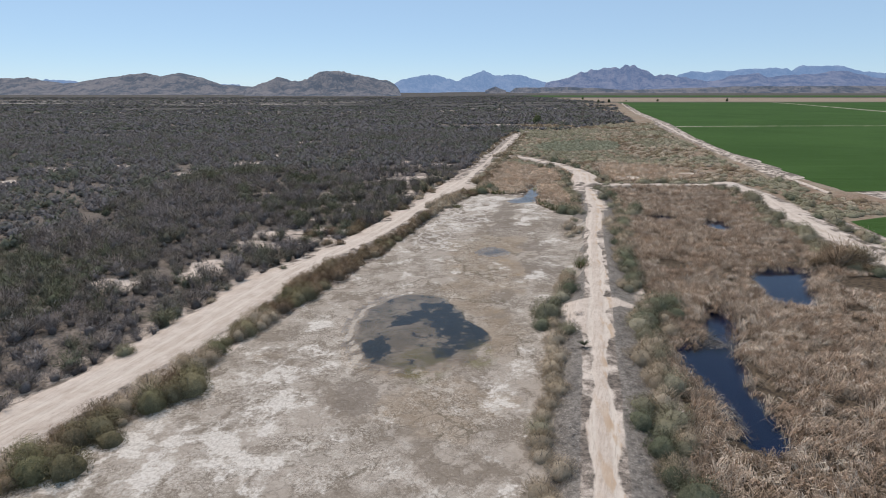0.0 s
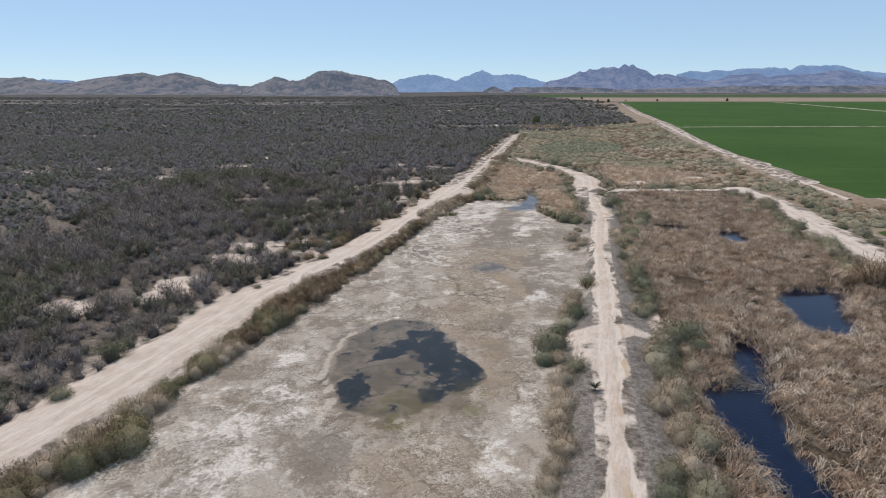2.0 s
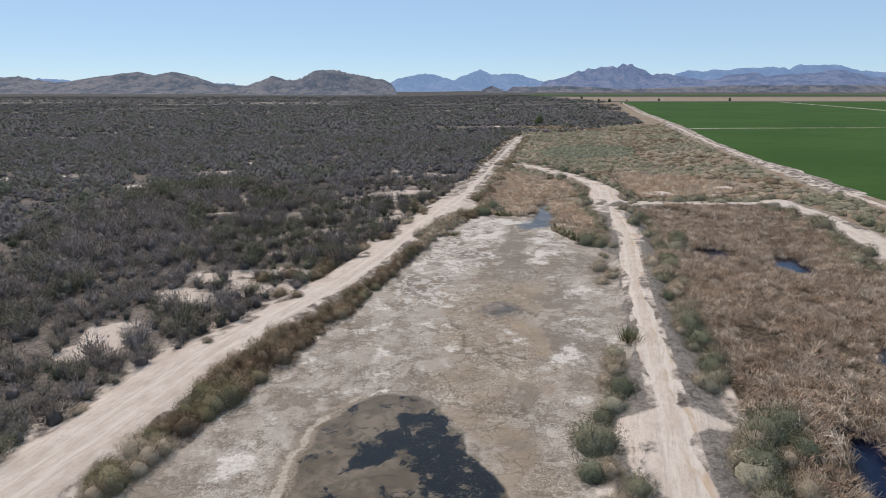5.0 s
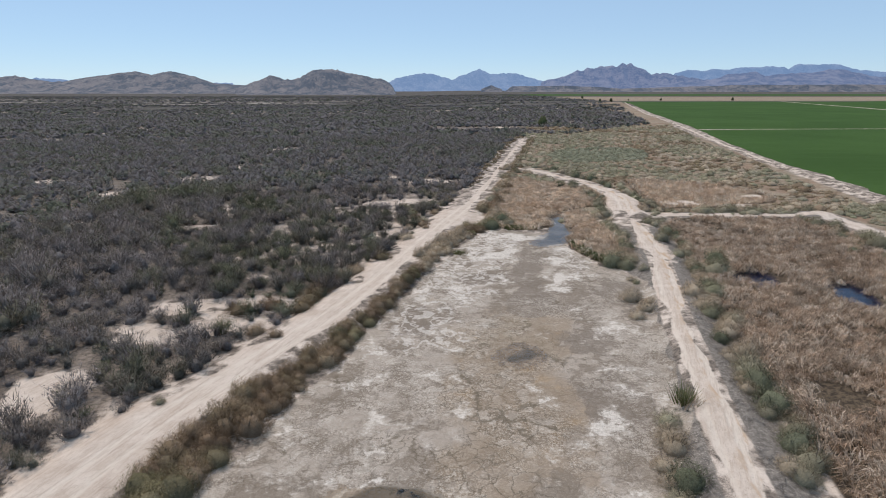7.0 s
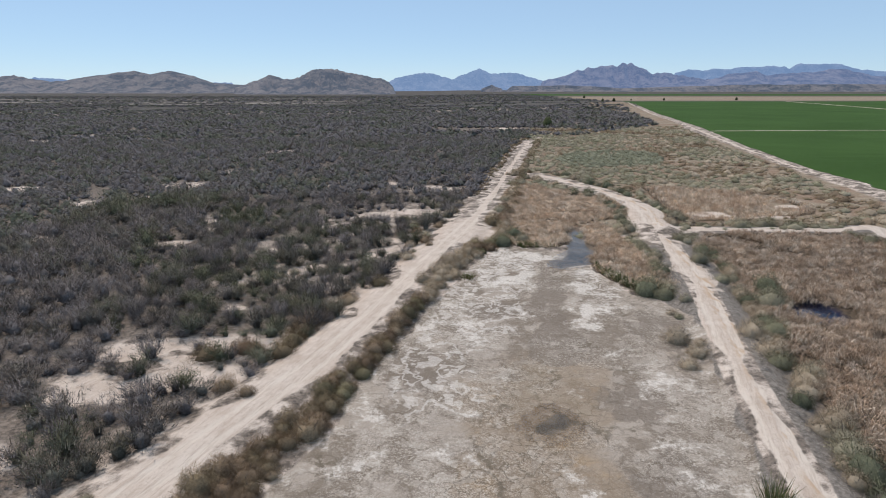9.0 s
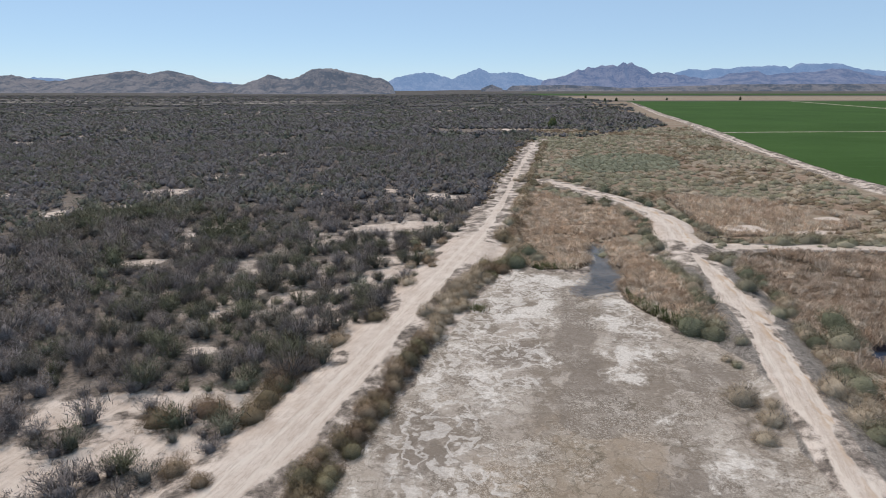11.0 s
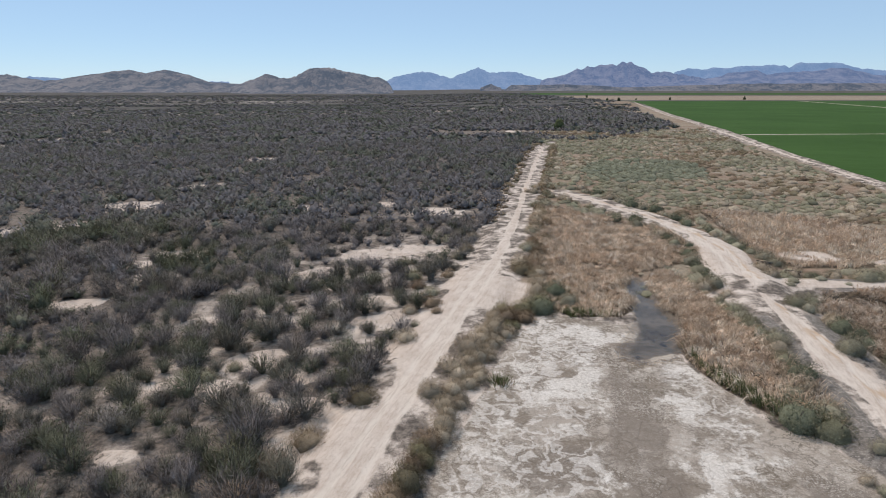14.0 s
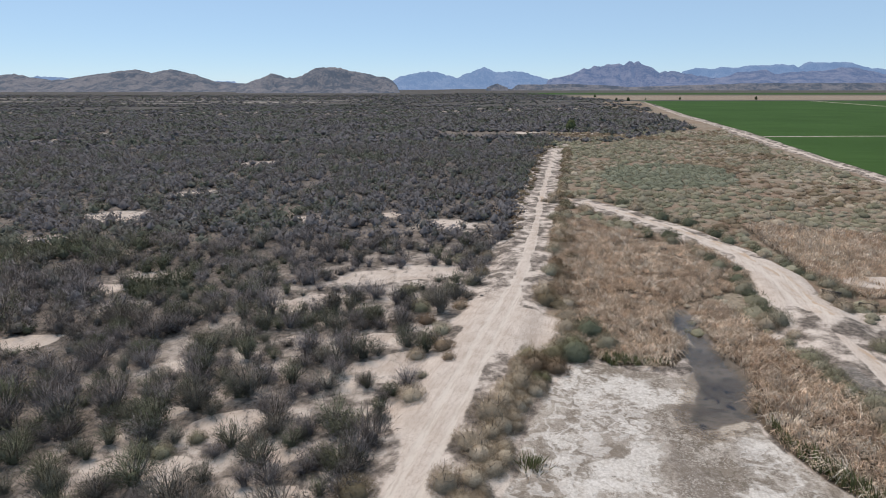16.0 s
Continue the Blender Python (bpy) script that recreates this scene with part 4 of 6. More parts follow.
def crown(seed, n, length, width, lobes=5, upright=0.3, leaves=0, leaf=0.1, tall=1.0, fill=0.4, heart=0.78, faces=20, reach=0.50):
    """A shrub of radius about 1: several lobes resting on the ground, made of leaf clumps and bristling twigs."""
    r = np.random.default_rng(seed)
    a = r.uniform(0, 2 * math.pi) + np.arange(lobes) * 2.4
    reach = reach * np.sqrt((np.arange(lobes) + 0.3) / lobes)
    c = np.stack([reach * np.cos(a), reach * np.sin(a), r.uniform(0.22, 0.50, lobes) * (1.15 - reach)], 1)
    size = r.uniform(0.40, 0.62, lobes)

    def inside(m, power):
        k = r.integers(0, lobes, m)
        way = r.normal(size=(m, 3))
        way /= np.linalg.norm(way, axis=1, keepdims=True)
        p = c[k] + way * size[k, None] * (r.uniform(0, 1, m) ** power)[:, None]
        p[:, 2] = np.abs(p[:, 2] - 0.03) + 0.03
        return p, way

    p, way = inside(n, fill)
    out = p / np.linalg.norm(p, axis=1, keepdims=True)
    d = out * (1 - upright) + np.array((0, 0, 1.0)) * upright + r.normal(size=(n, 3)) * 0.35
    soft = way + out * 0.6 + (0, 0, 0.25)
    soup = [turned_out(blades(p, d, length * r.uniform(0.6, 1.4, n), width * r.uniform(0.7, 1.3, n), r), soft + r.normal(size=(n, 3)) * 0.3)]
    if leaves:
        p, way = inside(leaves, 0.22)
        soft = way + 0.6 * p / np.linalg.norm(p, axis=1, keepdims=True) + (0, 0, 0.25)
        soup.append(turned_out(tufts(p, way + (0, 0, 0.35), leaf, r), soft + r.normal(size=(leaves, 3)) * 0.25))
    for q, s in zip(c, size):
        b = BALL[faces]
        wobble = 1 + 0.5 * (fbm(b[:, 0] * 2.1 + b[:, 2] * 1.7 + 9 * s, b[:, 1] * 2.1 - b[:, 2] * 1.3, 0.7, 2, seed) - 0.5)
        v = q + b * (s * heart * wobble)[:, None]
        v[:, 2] = np.maximum(v[:, 2], -0.08)
        soft = b + 0.4 * v + (0, 0, 0.25)
        soup.append(np.concatenate([v, soft / np.linalg.norm(soft, axis=1, keepdims=True)], 1))
    soup = np.concatenate(soup)
    soup[:, 2] *= tall
    return soup


def fan(seed, limbs, n, length, width, leaves=0, leaf=0.03, tall=0.95, lean=1.15, heart=0.4, faces=20):
    """A twiggy shrub of radius about 1: limbs fanning out of one foot, fine twigs along their upper parts."""
    r = np.random.default_rng(seed)
    a, th = r.uniform(0, 2 * math.pi, limbs), lean * np.sqrt(r.uniform(0.01, 1, limbs))
    reach = r.uniform(0.65, 1.12, limbs)
    way = np.stack([np.sin(th) * np.cos(a), np.sin(th) * np.sin(a), np.cos(th)], 1)

    def at(k, t):
        q = way[k] * (reach[k] * t)[:, None]
        q[:, 2] += 0.16 * np.sin(th[k]) * t * t + 0.02
        return q

    k, t = r.integers(0, limbs, n), 0.25 + 0.75 * r.uniform(0, 1, n) ** 0.75
    p = at(k, t) + r.normal(size=(n, 3)) * (0.035 + 0.075 * t)[:, None]
    p[:, 2] = np.abs(p[:, 2]) + 0.02
    soft = p - (0, 0, 0.12) + r.normal(size=(n, 3)) * 0.16
    d = way[k] * 0.75 + (0, 0, 0.35) + r.normal(size=(n, 3)) * 0.42
    soup = [turned_out(blades(p, d, length * r.uniform(0.5, 1.4, n), width * r.uniform(0.7, 1.4, n), r), soft)]
    j = np.arange(limbs)
    for low, high, wide in ((0.0, 0.55, 0.030), (0.5, 1.0, 0.018)):
        b, e = at(j, np.full(limbs, low)), at(j, np.full(limbs, high))
        soup.append(turned_out(blades((b + e) / 2, e - b, np.linalg.norm(e - b, axis=1), wide, r), (b + e) / 2 + (0, 0, 0.1)))
    if leaves:
        k, t = r.integers(0, limbs, leaves), 0.45 + 0.6 * r.uniform(0, 1, leaves)
        p = at(k, t) + r.normal(size=(leaves, 3)) * 0.09
        p[:, 2] = np.abs(p[:, 2]) + 0.02
        soup.append(turned_out(tufts(p, way[k] + (0, 0, 0.4), leaf, r), p - (0, 0, 0.05) + r.normal(size=(leaves, 3)) * 0.16))
    if heart:
        b = BALL[faces]
        v = b * heart * (1 + 0.6 * (fbm(b[:, 0] * 2 + b[:, 2] * 1.7 + seed, b[:, 1] * 2 - b[:, 2], 0.7, 2, seed) - 0.5))[:, None] + (0, 0, heart * 0.55)
        v[:, 2] = np.maximum(v[:, 2], -0.06)
        soup.append(np.concatenate([v, b], 1))
    soup = np.concatenate(soup)
    soup[:, 2] *= tall
    return soup


def dome(seed, n, length, width, leaves=0, leaf=0.03, tall=0.85, heart=0.82, lumps=5, shag=0.45, faces=80):
    """A rounded bush of radius about 1: a lumpy mound under a close coat of fine twigs."""
    r = np.random.default_rng(seed)
    bump = r.normal(size=(lumps, 3)) + (0, 0, 0.5)
    bump /= np.linalg.norm(bump, axis=1, keepdims=True)
    rise = r.uniform(0.10, 0.36, lumps)

    def radius(w):
        return 0.82 + (rise * np.exp(-((1 - w @ bump.T) / 0.12))).max(1) + 0.30 * (fbm(w[:, 0] * 4 + 3 * w[:, 2], w[:, 1] * 4 - 2 * w[:, 2], 0.9, 2, seed) - 0.5)

    def coat(m, inner, outer):
        w = r.normal(size=(m, 3))
        w[:, 2] = np.abs(w[:, 2]) - 0.12
        w /= np.linalg.norm(w, axis=1, keepdims=True)
        p = w * (radius(w) * r.uniform(inner, outer, m))[:, None]
        p[:, 2] = np.abs(p[:, 2]) + 0.02
        return p, w

    p, w = coat(n, 0.66, 1.06)
    soup = [turned_out(blades(p, w + (0, 0, 0.35) + r.normal(size=(n, 3)) * shag, length * r.uniform(0.5, 1.4, n), width * r.uniform(0.7, 1.4, n), r), w + (0, 0, 0.15) + r.normal(size=(n, 3)) * 0.4)]
    if leaves:
        p, w = coat(leaves, 0.75, 1.08)
        soup.append(turned_out(tufts(p, w, leaf, r), w + (0, 0, 0.2) + r.normal(size=(leaves, 3)) * 0.5))
    b = BALL[faces]
    u = b / np.linalg.norm(b, axis=1, keepdims=True)
    v = u * (radius(u) * heart)[:, None]
    v[:, 2] = np.maximum(v[:, 2], -0.06)
    soup.append(np.concatenate([v, u + (0, 0, 0.15)], 1))
    soup = np.concatenate(soup)
    soup[:, 2] *= tall
    return soup


def stems(seed, n, reach=0.8, thick=0.035):
    """Bare crooked stems rising from one foot: three-sided, two pieces each."""
    r = np.random.default_rng(seed)
    verts, faces = [], []
    for _ in range(n):
        a = r.uniform(0, 2 * math.pi)
        lean = r.uniform(0.15, 0.75)
        pts = [Vector((0.05 * math.cos(a), 0.05 * math.sin(a), -0.08)), Vector((lean * 0.45 * math.cos(a), lean * 0.45 * math.sin(a), 0.4 * reach)), Vector((lean * math.cos(a + r.normal() * 0.4), lean * math.sin(a + r.normal() * 0.4), reach * r.uniform(0.75, 1.1)))]
        first = len(verts)
        for i, q in enumerate(pts):
            w = thick * (1.0, 0.65, 0.2)[i]
            verts += [(q.x + w * math.cos(b), q.y + w * math.sin(b), q.z) for b in (0, 2.1, 4.2)]
        for i in (0, 3):
            faces += [(first + i + j, first + i + (j + 1) % 3, first + i + 3 + (j + 1) % 3, first + i + 3 + j) for j in range(3)]
    return verts, faces


def scatter(name, shapes, at, size, tall, tint, mat, label, category, up=0.0):
    """All shrubs of one far or dense stand as one mesh; shapes are picked by turns and turned at will."""
    n = len(at)
    pick, turn = rng.integers(0, len(shapes), n), rng.uniform(0, 2 * math.pi, n)
    z = height(at[:, 0], at[:, 1])
    chunks, tints, softs = [], [], []
    for i, s in enumerate(shapes):
        m = np.flatnonzero(pick == i)
        if len(m):
            c, sn = np.cos(turn[m])[:, None], np.sin(turn[m])[:, None]
            v = np.stack([(c * s[:, 0] - sn * s[:, 1]) * size[m, None] + at[m, 0:1], (sn * s[:, 0] + c * s[:, 1]) * size[m, None] + at[m, 1:2], s[:, 2] * (size * tall)[m, None] + z[m, None]], 2)
            chunks.append(v.reshape(-1, 3))
            softs.append(np.stack([c * s[:, 3] - sn * s[:, 4], sn * s[:, 3] + c * s[:, 4], np.broadcast_to(s[:, 5] + up, (len(m), len(s)))], 2).reshape(-1, 3))
            tints.append(np.repeat(tint[m], len(s)))
    verts, softs = np.concatenate(chunks), np.concatenate(softs)
    softs /= np.linalg.norm(softs, axis=1, keepdims=True) + 1e-9
    faces = np.arange(len(verts)).reshape(-1, 3)
    return tagged(linked(name, verts, faces, mat, attrs={"tint": np.concatenate(tints)}, normals=softs), label, category, kind="stuff")


def jittered(x0, x1, y0, y1, step):
    a, b = np.meshgrid(np.arange(x0, x1, step), np.arange(y0, y1, step))
    p = np.stack([a.ravel(), b.ravel()], 1)
    return p + rng.uniform(-0.48, 0.48, p.shape) * step


def in_view(p, margin=12.0):
    """Only the land that the flight ever overlooks."""
    return (np.abs(p[:, 0]) < 0.80 * (p[:, 1] + 36) + margin) & (p[:, 1] > -8)


def dry_of_water(p, gap=0.5):
    keep = np.ones(len(p), bool)
    for ring, *_ in PONDS.values():
        keep &= to_area(p[:, 0], p[:, 1], ring) > gap
    return keep


def bare(p):
    """How bare the thicket's floor is: clearings, and a ragged margin along the road."""
    x, y = p[:, 0], p[:, 1]
    b = np.zeros(len(p))
    for cx, cy, r in BARE:
        b = np.maximum(b, ease(np.hypot((x - cx) / 1.5, y - cy) + 5 * (fbm(x, y, 7, 3, 71) - 0.5), r * 0.95, r * 0.6))
    return b


THICKET_NEAR = [fan(200 + i, 56, 1350, 0.19, 0.0172, (0, 260, 120, 0)[i % 4], 0.026, (0.95, 1.05, 0.8, 0.9)[i % 4], (1.3, 1.15, 1.4, 1.25)[i % 4], 0.22) for i in range(8)]
THICKET_STAND = [fan(210 + i, 36, 560, 0.21, 0.0256, (0, 110, 50, 0)[i % 4], 0.034, (0.95, 1.05, 0.8, 0.9)[i % 4], (1.3, 1.15, 1.4, 1.25)[i % 4], 0.30) for i in range(8)]
THICKET_SIDE = [fan(220 + i, 26, 330, 0.23, 0.030, 30, 0.045, 0.95, 1.3, 0.4, 8) for i in range(6)]
THICKET_MID = [fan(230 + i, 10, 30, 0.38, 0.050, 46, 0.13, 0.95, 1.3, 0.40, 8) for i in range(6)]
THICKET_FAR = [fan(250 + i, 4, 5, 0.5, 0.12, 15, 0.26, 0.9, 1.2, 0.50, 8) for i in range(6)]
DEAD_BRUSH = [fan(280 + i, 16, 70, 0.34, 0.020, 0, 0.1, 0.6, 1.45, 0) for i in range(5)]
SHAGGY = [dome(290 + i, 1500, 0.27, 0.0135, 120, 0.026, 1.0, 0.60, 9, 0.7) for i in range(5)]
ROUND_NEAR = [dome(300 + i, 1500, 0.24, 0.0125, 60, 0.022, 1.0, 0.62, 6, 0.65) for i in range(6)]
ROUND_MID = [dome(320 + i, 60, 0.32, 0.048, 8, 0.07, 0.85, 0.70, 5, 0.7, 20) for i in range(6)]
LUSH_NEAR = [dome(360 + i, 900, 0.22, 0.0135, 800, 0.034, 1.1, 0.70, 8, 0.65) for i in range(5)]


def side_of_west(p):
    d, s = to_line(p[:, 0], p[:, 1], ROAD_WEST)
    return d, s


def thicket_points(x0, x1, y0, y1, step):
    p = jittered(x0, x1, y0, y1, step)
    p = p[in_view(p)]
    d, s = side_of_west(p)
    west = (s < 0) & (d > 3.8 + 0.9 * ease(p[:, 1], 84, 100)) & (p[:, 1] < 285)
    north = (p[:, 1] >= 285) & (to_line(p[:, 0], p[:, 1], BANK)[0] > 10) & (p[:, 0] < np.interp(p[:, 1], [285, 360, 500, 860], [55, 122, 152, 242]))
    p = p[west | north]
    p = p[to_line(p[:, 0], p[:, 1] + 9, TRAIL)[0] > 12]
    d = side_of_west(p)[0]
    open_land = np.maximum(bare(p), 0.7 * ease(d, 40, 14) * ease(fbm(p[:, 0], p[:, 1], 4.5, 3, 83), 0.55, 0.63) * ease(p[:, 1], 80, 94) * ease(p[:, 1], 175, 140))
    gaps = 0.8 * ease(fbm(p[:, 0], p[:, 1], 6, 3, 91), 0.62, 0.70)
    gaps = np.maximum(gaps, 0.95 * ease(fbm(p[:, 0] / 4, p[:, 1], 45, 3, 97), 0.52, 0.60) * ease(p[:, 1], 560, 760))
    return p[rng.uniform(0, 1, len(p)) > np.maximum(open_land, gaps)]


def thicket_size(p, low=0.95, high=2.4):
    return low + (high - low) * rng.uniform(0, 1, len(p)) ** 1.5


def thicket_tint(p):
    return np.clip(0.5 + 1.3 * (fbm(p[:, 0], p[:, 1], 16, 3, 55) - 0.5) + rng.normal(size=len(p)) * 0.17, 0, 0.999)


# the near thicket: single shrubs on the stretch that the flight passes lowest over, the rest as one stand
near = thicket_points(-75, 14, -6, 150, 2.0)
single = (near[:, 0] > -40) & (near[:, 1] > 74) & (near[:, 1] < 124)
side_stand = near[near[:, 0] <= -46]
scatter("thicket", THICKET_SIDE, side_stand, thicket_size(side_stand, 1.2, 3.2), rng.uniform(0.8, 1.35, len(side_stand)), thicket_tint(side_stand), THICKET, "wide grey-green thicket of twiggy desert shrubs", "shrubs")
stand = near[~single & (near[:, 0] > -46)]
scatter("thicket", THICKET_STAND, stand, thicket_size(stand), rng.uniform(0.8, 1.45, len(stand)), thicket_tint(stand), THICKET, "dense grey-green thicket of twiggy desert shrubs", "shrubs")
mid_far = thicket_points(-330, 40, 150, 300, 2.5)
side = thicket_points(-200, -75, 20, 150, 2.7)
mid_far = np.concatenate([mid_far, side])
scatter("thicket", THICKET_MID, mid_far, thicket_size(mid_far, 1.5, 3.2), rng.uniform(0.75, 1.2, len(mid_far)), thicket_tint(mid_far), HAZED_THICKET, "grey-green scrub thicket across the flat plain", "shrubs", 0.35)
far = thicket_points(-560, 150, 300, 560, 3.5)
scatter("thicket", THICKET_FAR, far, thicket_size(far, 2.2, 4.0), rng.uniform(0.6, 0.9, len(far)), thicket_tint(far), HAZED_THICKET, "distant grey-brown scrub covering the plain", "shrubs", 0.6)
last = thicket_points(-1000, 260, 560, 1000, 8.0)
scatter("thicket", THICKET_FAR, last, thicket_size(last, 4.5, 8.0), rng.uniform(0.25, 0.42, len(last)), thicket_tint(last), HAZED_THICKET, "far flat scrubland fading toward the hills", "shrubs", 0.5)


horizon = thicket_points(-1700, 330, 1000, 1900, 15.0)
scatter("thicket", THICKET_FAR, horizon, thicket_size(horizon, 5.0, 10.0), rng.uniform(0.2, 0.36, len(horizon)), thicket_tint(horizon), HAZED_THICKET, "scattered scrub clumps on the far plain", "shrubs", 0.5)


def shrub_kind(name, cloud, seed, mat, label, group, stem_count=7):
    """One shrub with its stems and foliage under an Empty; copies share both meshes."""
    top = tagged(new(name), label, "shrub", group)
    linked("foliage", cloud[:, :3], np.arange(len(cloud)).reshape(-1, 3), mat, top, {"tint": np.full(len(cloud), (seed * 0.37) % 1.0)}, normals=cloud[:, 3:])
    v, f = stems(seed, stem_count)
    linked("stem", v, f, BARK, top)
    return top


def plant(kinds, points, sizes, talls):
    """Stands the kinds at the points: the first use of a kind is the original, the rest are copies."""
    first = {}
    z = height(points[:, 0], points[:, 1])
    for (x, y), s, t, h in zip(points, sizes, talls, z):
        k = kinds[int(rng.integers(0, len(kinds)))]
        m = pose(float(x), float(y), float(h), 0, 0, float(rng.uniform(0, 360))) @ Matrix.Diagonal((float(s), float(s), float(s * t), 1))
        if k.name in first:
            copy_thing(k, m)
        else:
            first[k.name] = m
    for k in kinds:
        if k.name in first:
            k.matrix_basis = first[k.name]
        else:
            for o in (*k.children, k):
                bpy.data.objects.remove(o)


lone = near[single]
plant([shrub_kind("desert_shrub", c, 400 + i, THICKET, "twiggy grey-green desert shrub on sandy soil", "shrubs of the thicket") for i, c in enumerate(THICKET_NEAR)], lone, thicket_size(lone), rng.uniform(0.85, 1.5, len(lone)))


def along(line, offset, gap, wobble, y0=-1e9, y1=1e9):
    """Points beside a line, to its right for a positive offset."""
    out = []
    for (ax, ay), (bx, by) in zip(line, line[1:]):
        length = math.hypot(bx - ax, by - ay)
        for k in np.arange(rng.uniform(0, gap), length, gap):
            o = offset + rng.normal() * wobble
            x, y = ax + (bx - ax) * k / length + o * (by - ay) / length, ay + (by - ay) * k / length - o * (bx - ax) / length
            if y0 < y < y1:
                out.append((x + rng.normal() * 0.4, y + rng.normal() * 0.4))
    return np.array(out).reshape(-1, 2)


# the bank between the west road and the lakebed: an almost closed row
def darts(p, size, gap, first=0):
    """Keeps the points whose bushes do not crowd those kept before."""
    kept = list(range(first))
    for i in first + rng.permutation(len(p) - first):
        if all(math.hypot(p[i, 0] - p[j, 0], p[i, 1] - p[j, 1]) > gap * (size[i] + size[j]) for j in kept):
            kept.append(i)
    return np.array(kept, int)


row = jittered(-38, 12, -8, 112, 0.7)
d_row, s_row = side_of_west(row)
pan_row = to_area(row[:, 0], row[:, 1], PAN)
row = row[(s_row > 0) & (d_row > 3.4 + 1.1 * ease(row[:, 1], 45, 30)) & (pan_row > 0.7) & (d_row < 8.5) & dry_of_water(row, 1.5) & ((row[:, 0] < 0) | (row[:, 1] > 70)) & (np.hypot((row[:, 0] - 5.0) / 4.4, (row[:, 1] - 111.5) / 5.0) > 1)]
sizes = (0.75 + 0.95 * rng.uniform(0, 1, len(row)) ** 0.8) * (1.15 - 0.25 * ease(row[:, 1], 30, 60))
large = np.array([(-28.8, 1.6, 2.1), (-26.6, 2.2, 1.9), (-30.6, -1.6, 2.2), (-27.2, 6.6, 2.0), (-25.4, 5.6, 1.3), (-24.6, 10.6, 1.9), (-22.6, 13.4, 2.3), (-24.4, 14.4, 1.6), (-25.2, 18.0, 1.4), (-23.2, 21.2, 1.7), (-21.4, 25.6, 1.7), (-22.6, 27.0, 1.3), (-20.4, 28.6, 1.5), (-19.2, 32.4, 1.6), (-17.0, 38.2, 1.7), (-15.8, 40.2, 1.3), (-18.6, 36.6, 1.3), (0.2, 96.4, 1.9), (3.0, 101.4, 1.8), (4.6, 104.8, 1.9), (1.6, 98.8, 1.6), (-1.4, 92.6, 1.7), (-3.2, 88.2, 1.5), (6.8, 106.9, 1.6), (8.2, 109.6, 1.5), (9.2, 112.6, 1.6), (10.0, 116, 1.7), (10.4, 119.5, 1.5)])
row, sizes = np.concatenate([large[:, :2], row]), np.concatenate([large[:, 2], sizes])
kept = darts(row, sizes, 0.38, len(large))
row, sizes = row[kept], sizes[kept]
kind_of = fbm(row[:, 0], row[:, 1], 7, 2, 64) + rng.normal(size=len(row)) * 0.07 - 0.10 * ease(row[:, 1], 38, 48) * ease(row[:, 1], 80, 68) + 0.03 + 0.07 * ease(row[:, 1], 84, 94)
for low, high, clouds, mat, label in ((-9, 0.48, SHAGGY, BROWN, "rust-brown saltbush on the bank of the lakebed"), (0.48, 0.61, LUSH_NEAR[:3], OLIVE, "olive-green leafy saltbush on the bank"), (0.61, 9, ROUND_NEAR[:3], BUFF, "rounded buff dry bush on the bank")):
    m = (kind_of >= low) & (kind_of < high)
    if m.any():
        plant([shrub_kind("bank_shrub", c, 430 + int(low * 10) + i, mat, label, "shrubs along the bank") for i, c in enumerate(clouds)], row[m], sizes[m], rng.uniform(0.85, 1.15, int(m.sum())))

# round bushes on the sandy margin west of the road
band = along(ROAD_WEST, 4.3, 1.7, 0.7, 119, 276)
plant([shrub_kind("roadside_bush", c, 450 + i, m, label, "bushes along the far road") for i, (c, m, label) in enumerate(((ROUND_NEAR[1], SAGE, "rounded grey-green bush beside the road"), (ROUND_NEAR[2], BUFF, "rounded buff dry bush beside the road"), (SHAGGY[2], BROWN, "dark brown bush beside the road")))], band, rng.uniform(1.0, 2.0, len(band)) * np.where(band[:, 1] < 170, 1.0, 0.85), rng.uniform(0.75, 1.0, len(band)))
brush = jittered(-5, 40, 150, 285, 2.0)
d_b, s_b = side_of_west(brush)
brush = brush[(s_b < 0) & (d_b > 2.8) & (d_b < 8)]
scatter("brush", ROUND_MID, brush, rng.uniform(0.8, 1.5, len(brush)), rng.uniform(0.6, 0.9, len(brush)), rng.uniform(0, 1, len(brush)), BROWN, "low rusty brown brush beside the road", "bushes")
rusty = np.array([(-16.3, 68.6, 1.8), (-15.9, 71.2, 1.9), (-15.6, 73.9, 1.9), (-14.9, 76.6, 1.8), (-13.9, 79.8, 1.7), (-3.4, 108.4, 1.5), (-2.9, 106, 0.8), (-8.8, 87.6, 1.7), (-19.8, 62.4, 1.3), (-17.2, 60.4, 1.0), (-20.5, 70.2, 1.9), (-23.6, 68.8, 2.0), (-19.4, 69.8, 1.2), (-5.2, 115.5, 1.3), (-1.5, 119.5, 1.2), (1.6, 131.5, 1.4), (-12.1, 82.7, 1.8)])
plant([shrub_kind("round_bush", c, 460 + i, BROWN, "low rust-brown bush on bare sand", "bushes on the road margin") for i, c in enumerate(SHAGGY[:3])], rusty[:, :2], rusty[:, 2], rng.uniform(0.7, 1.0, len(rusty)))
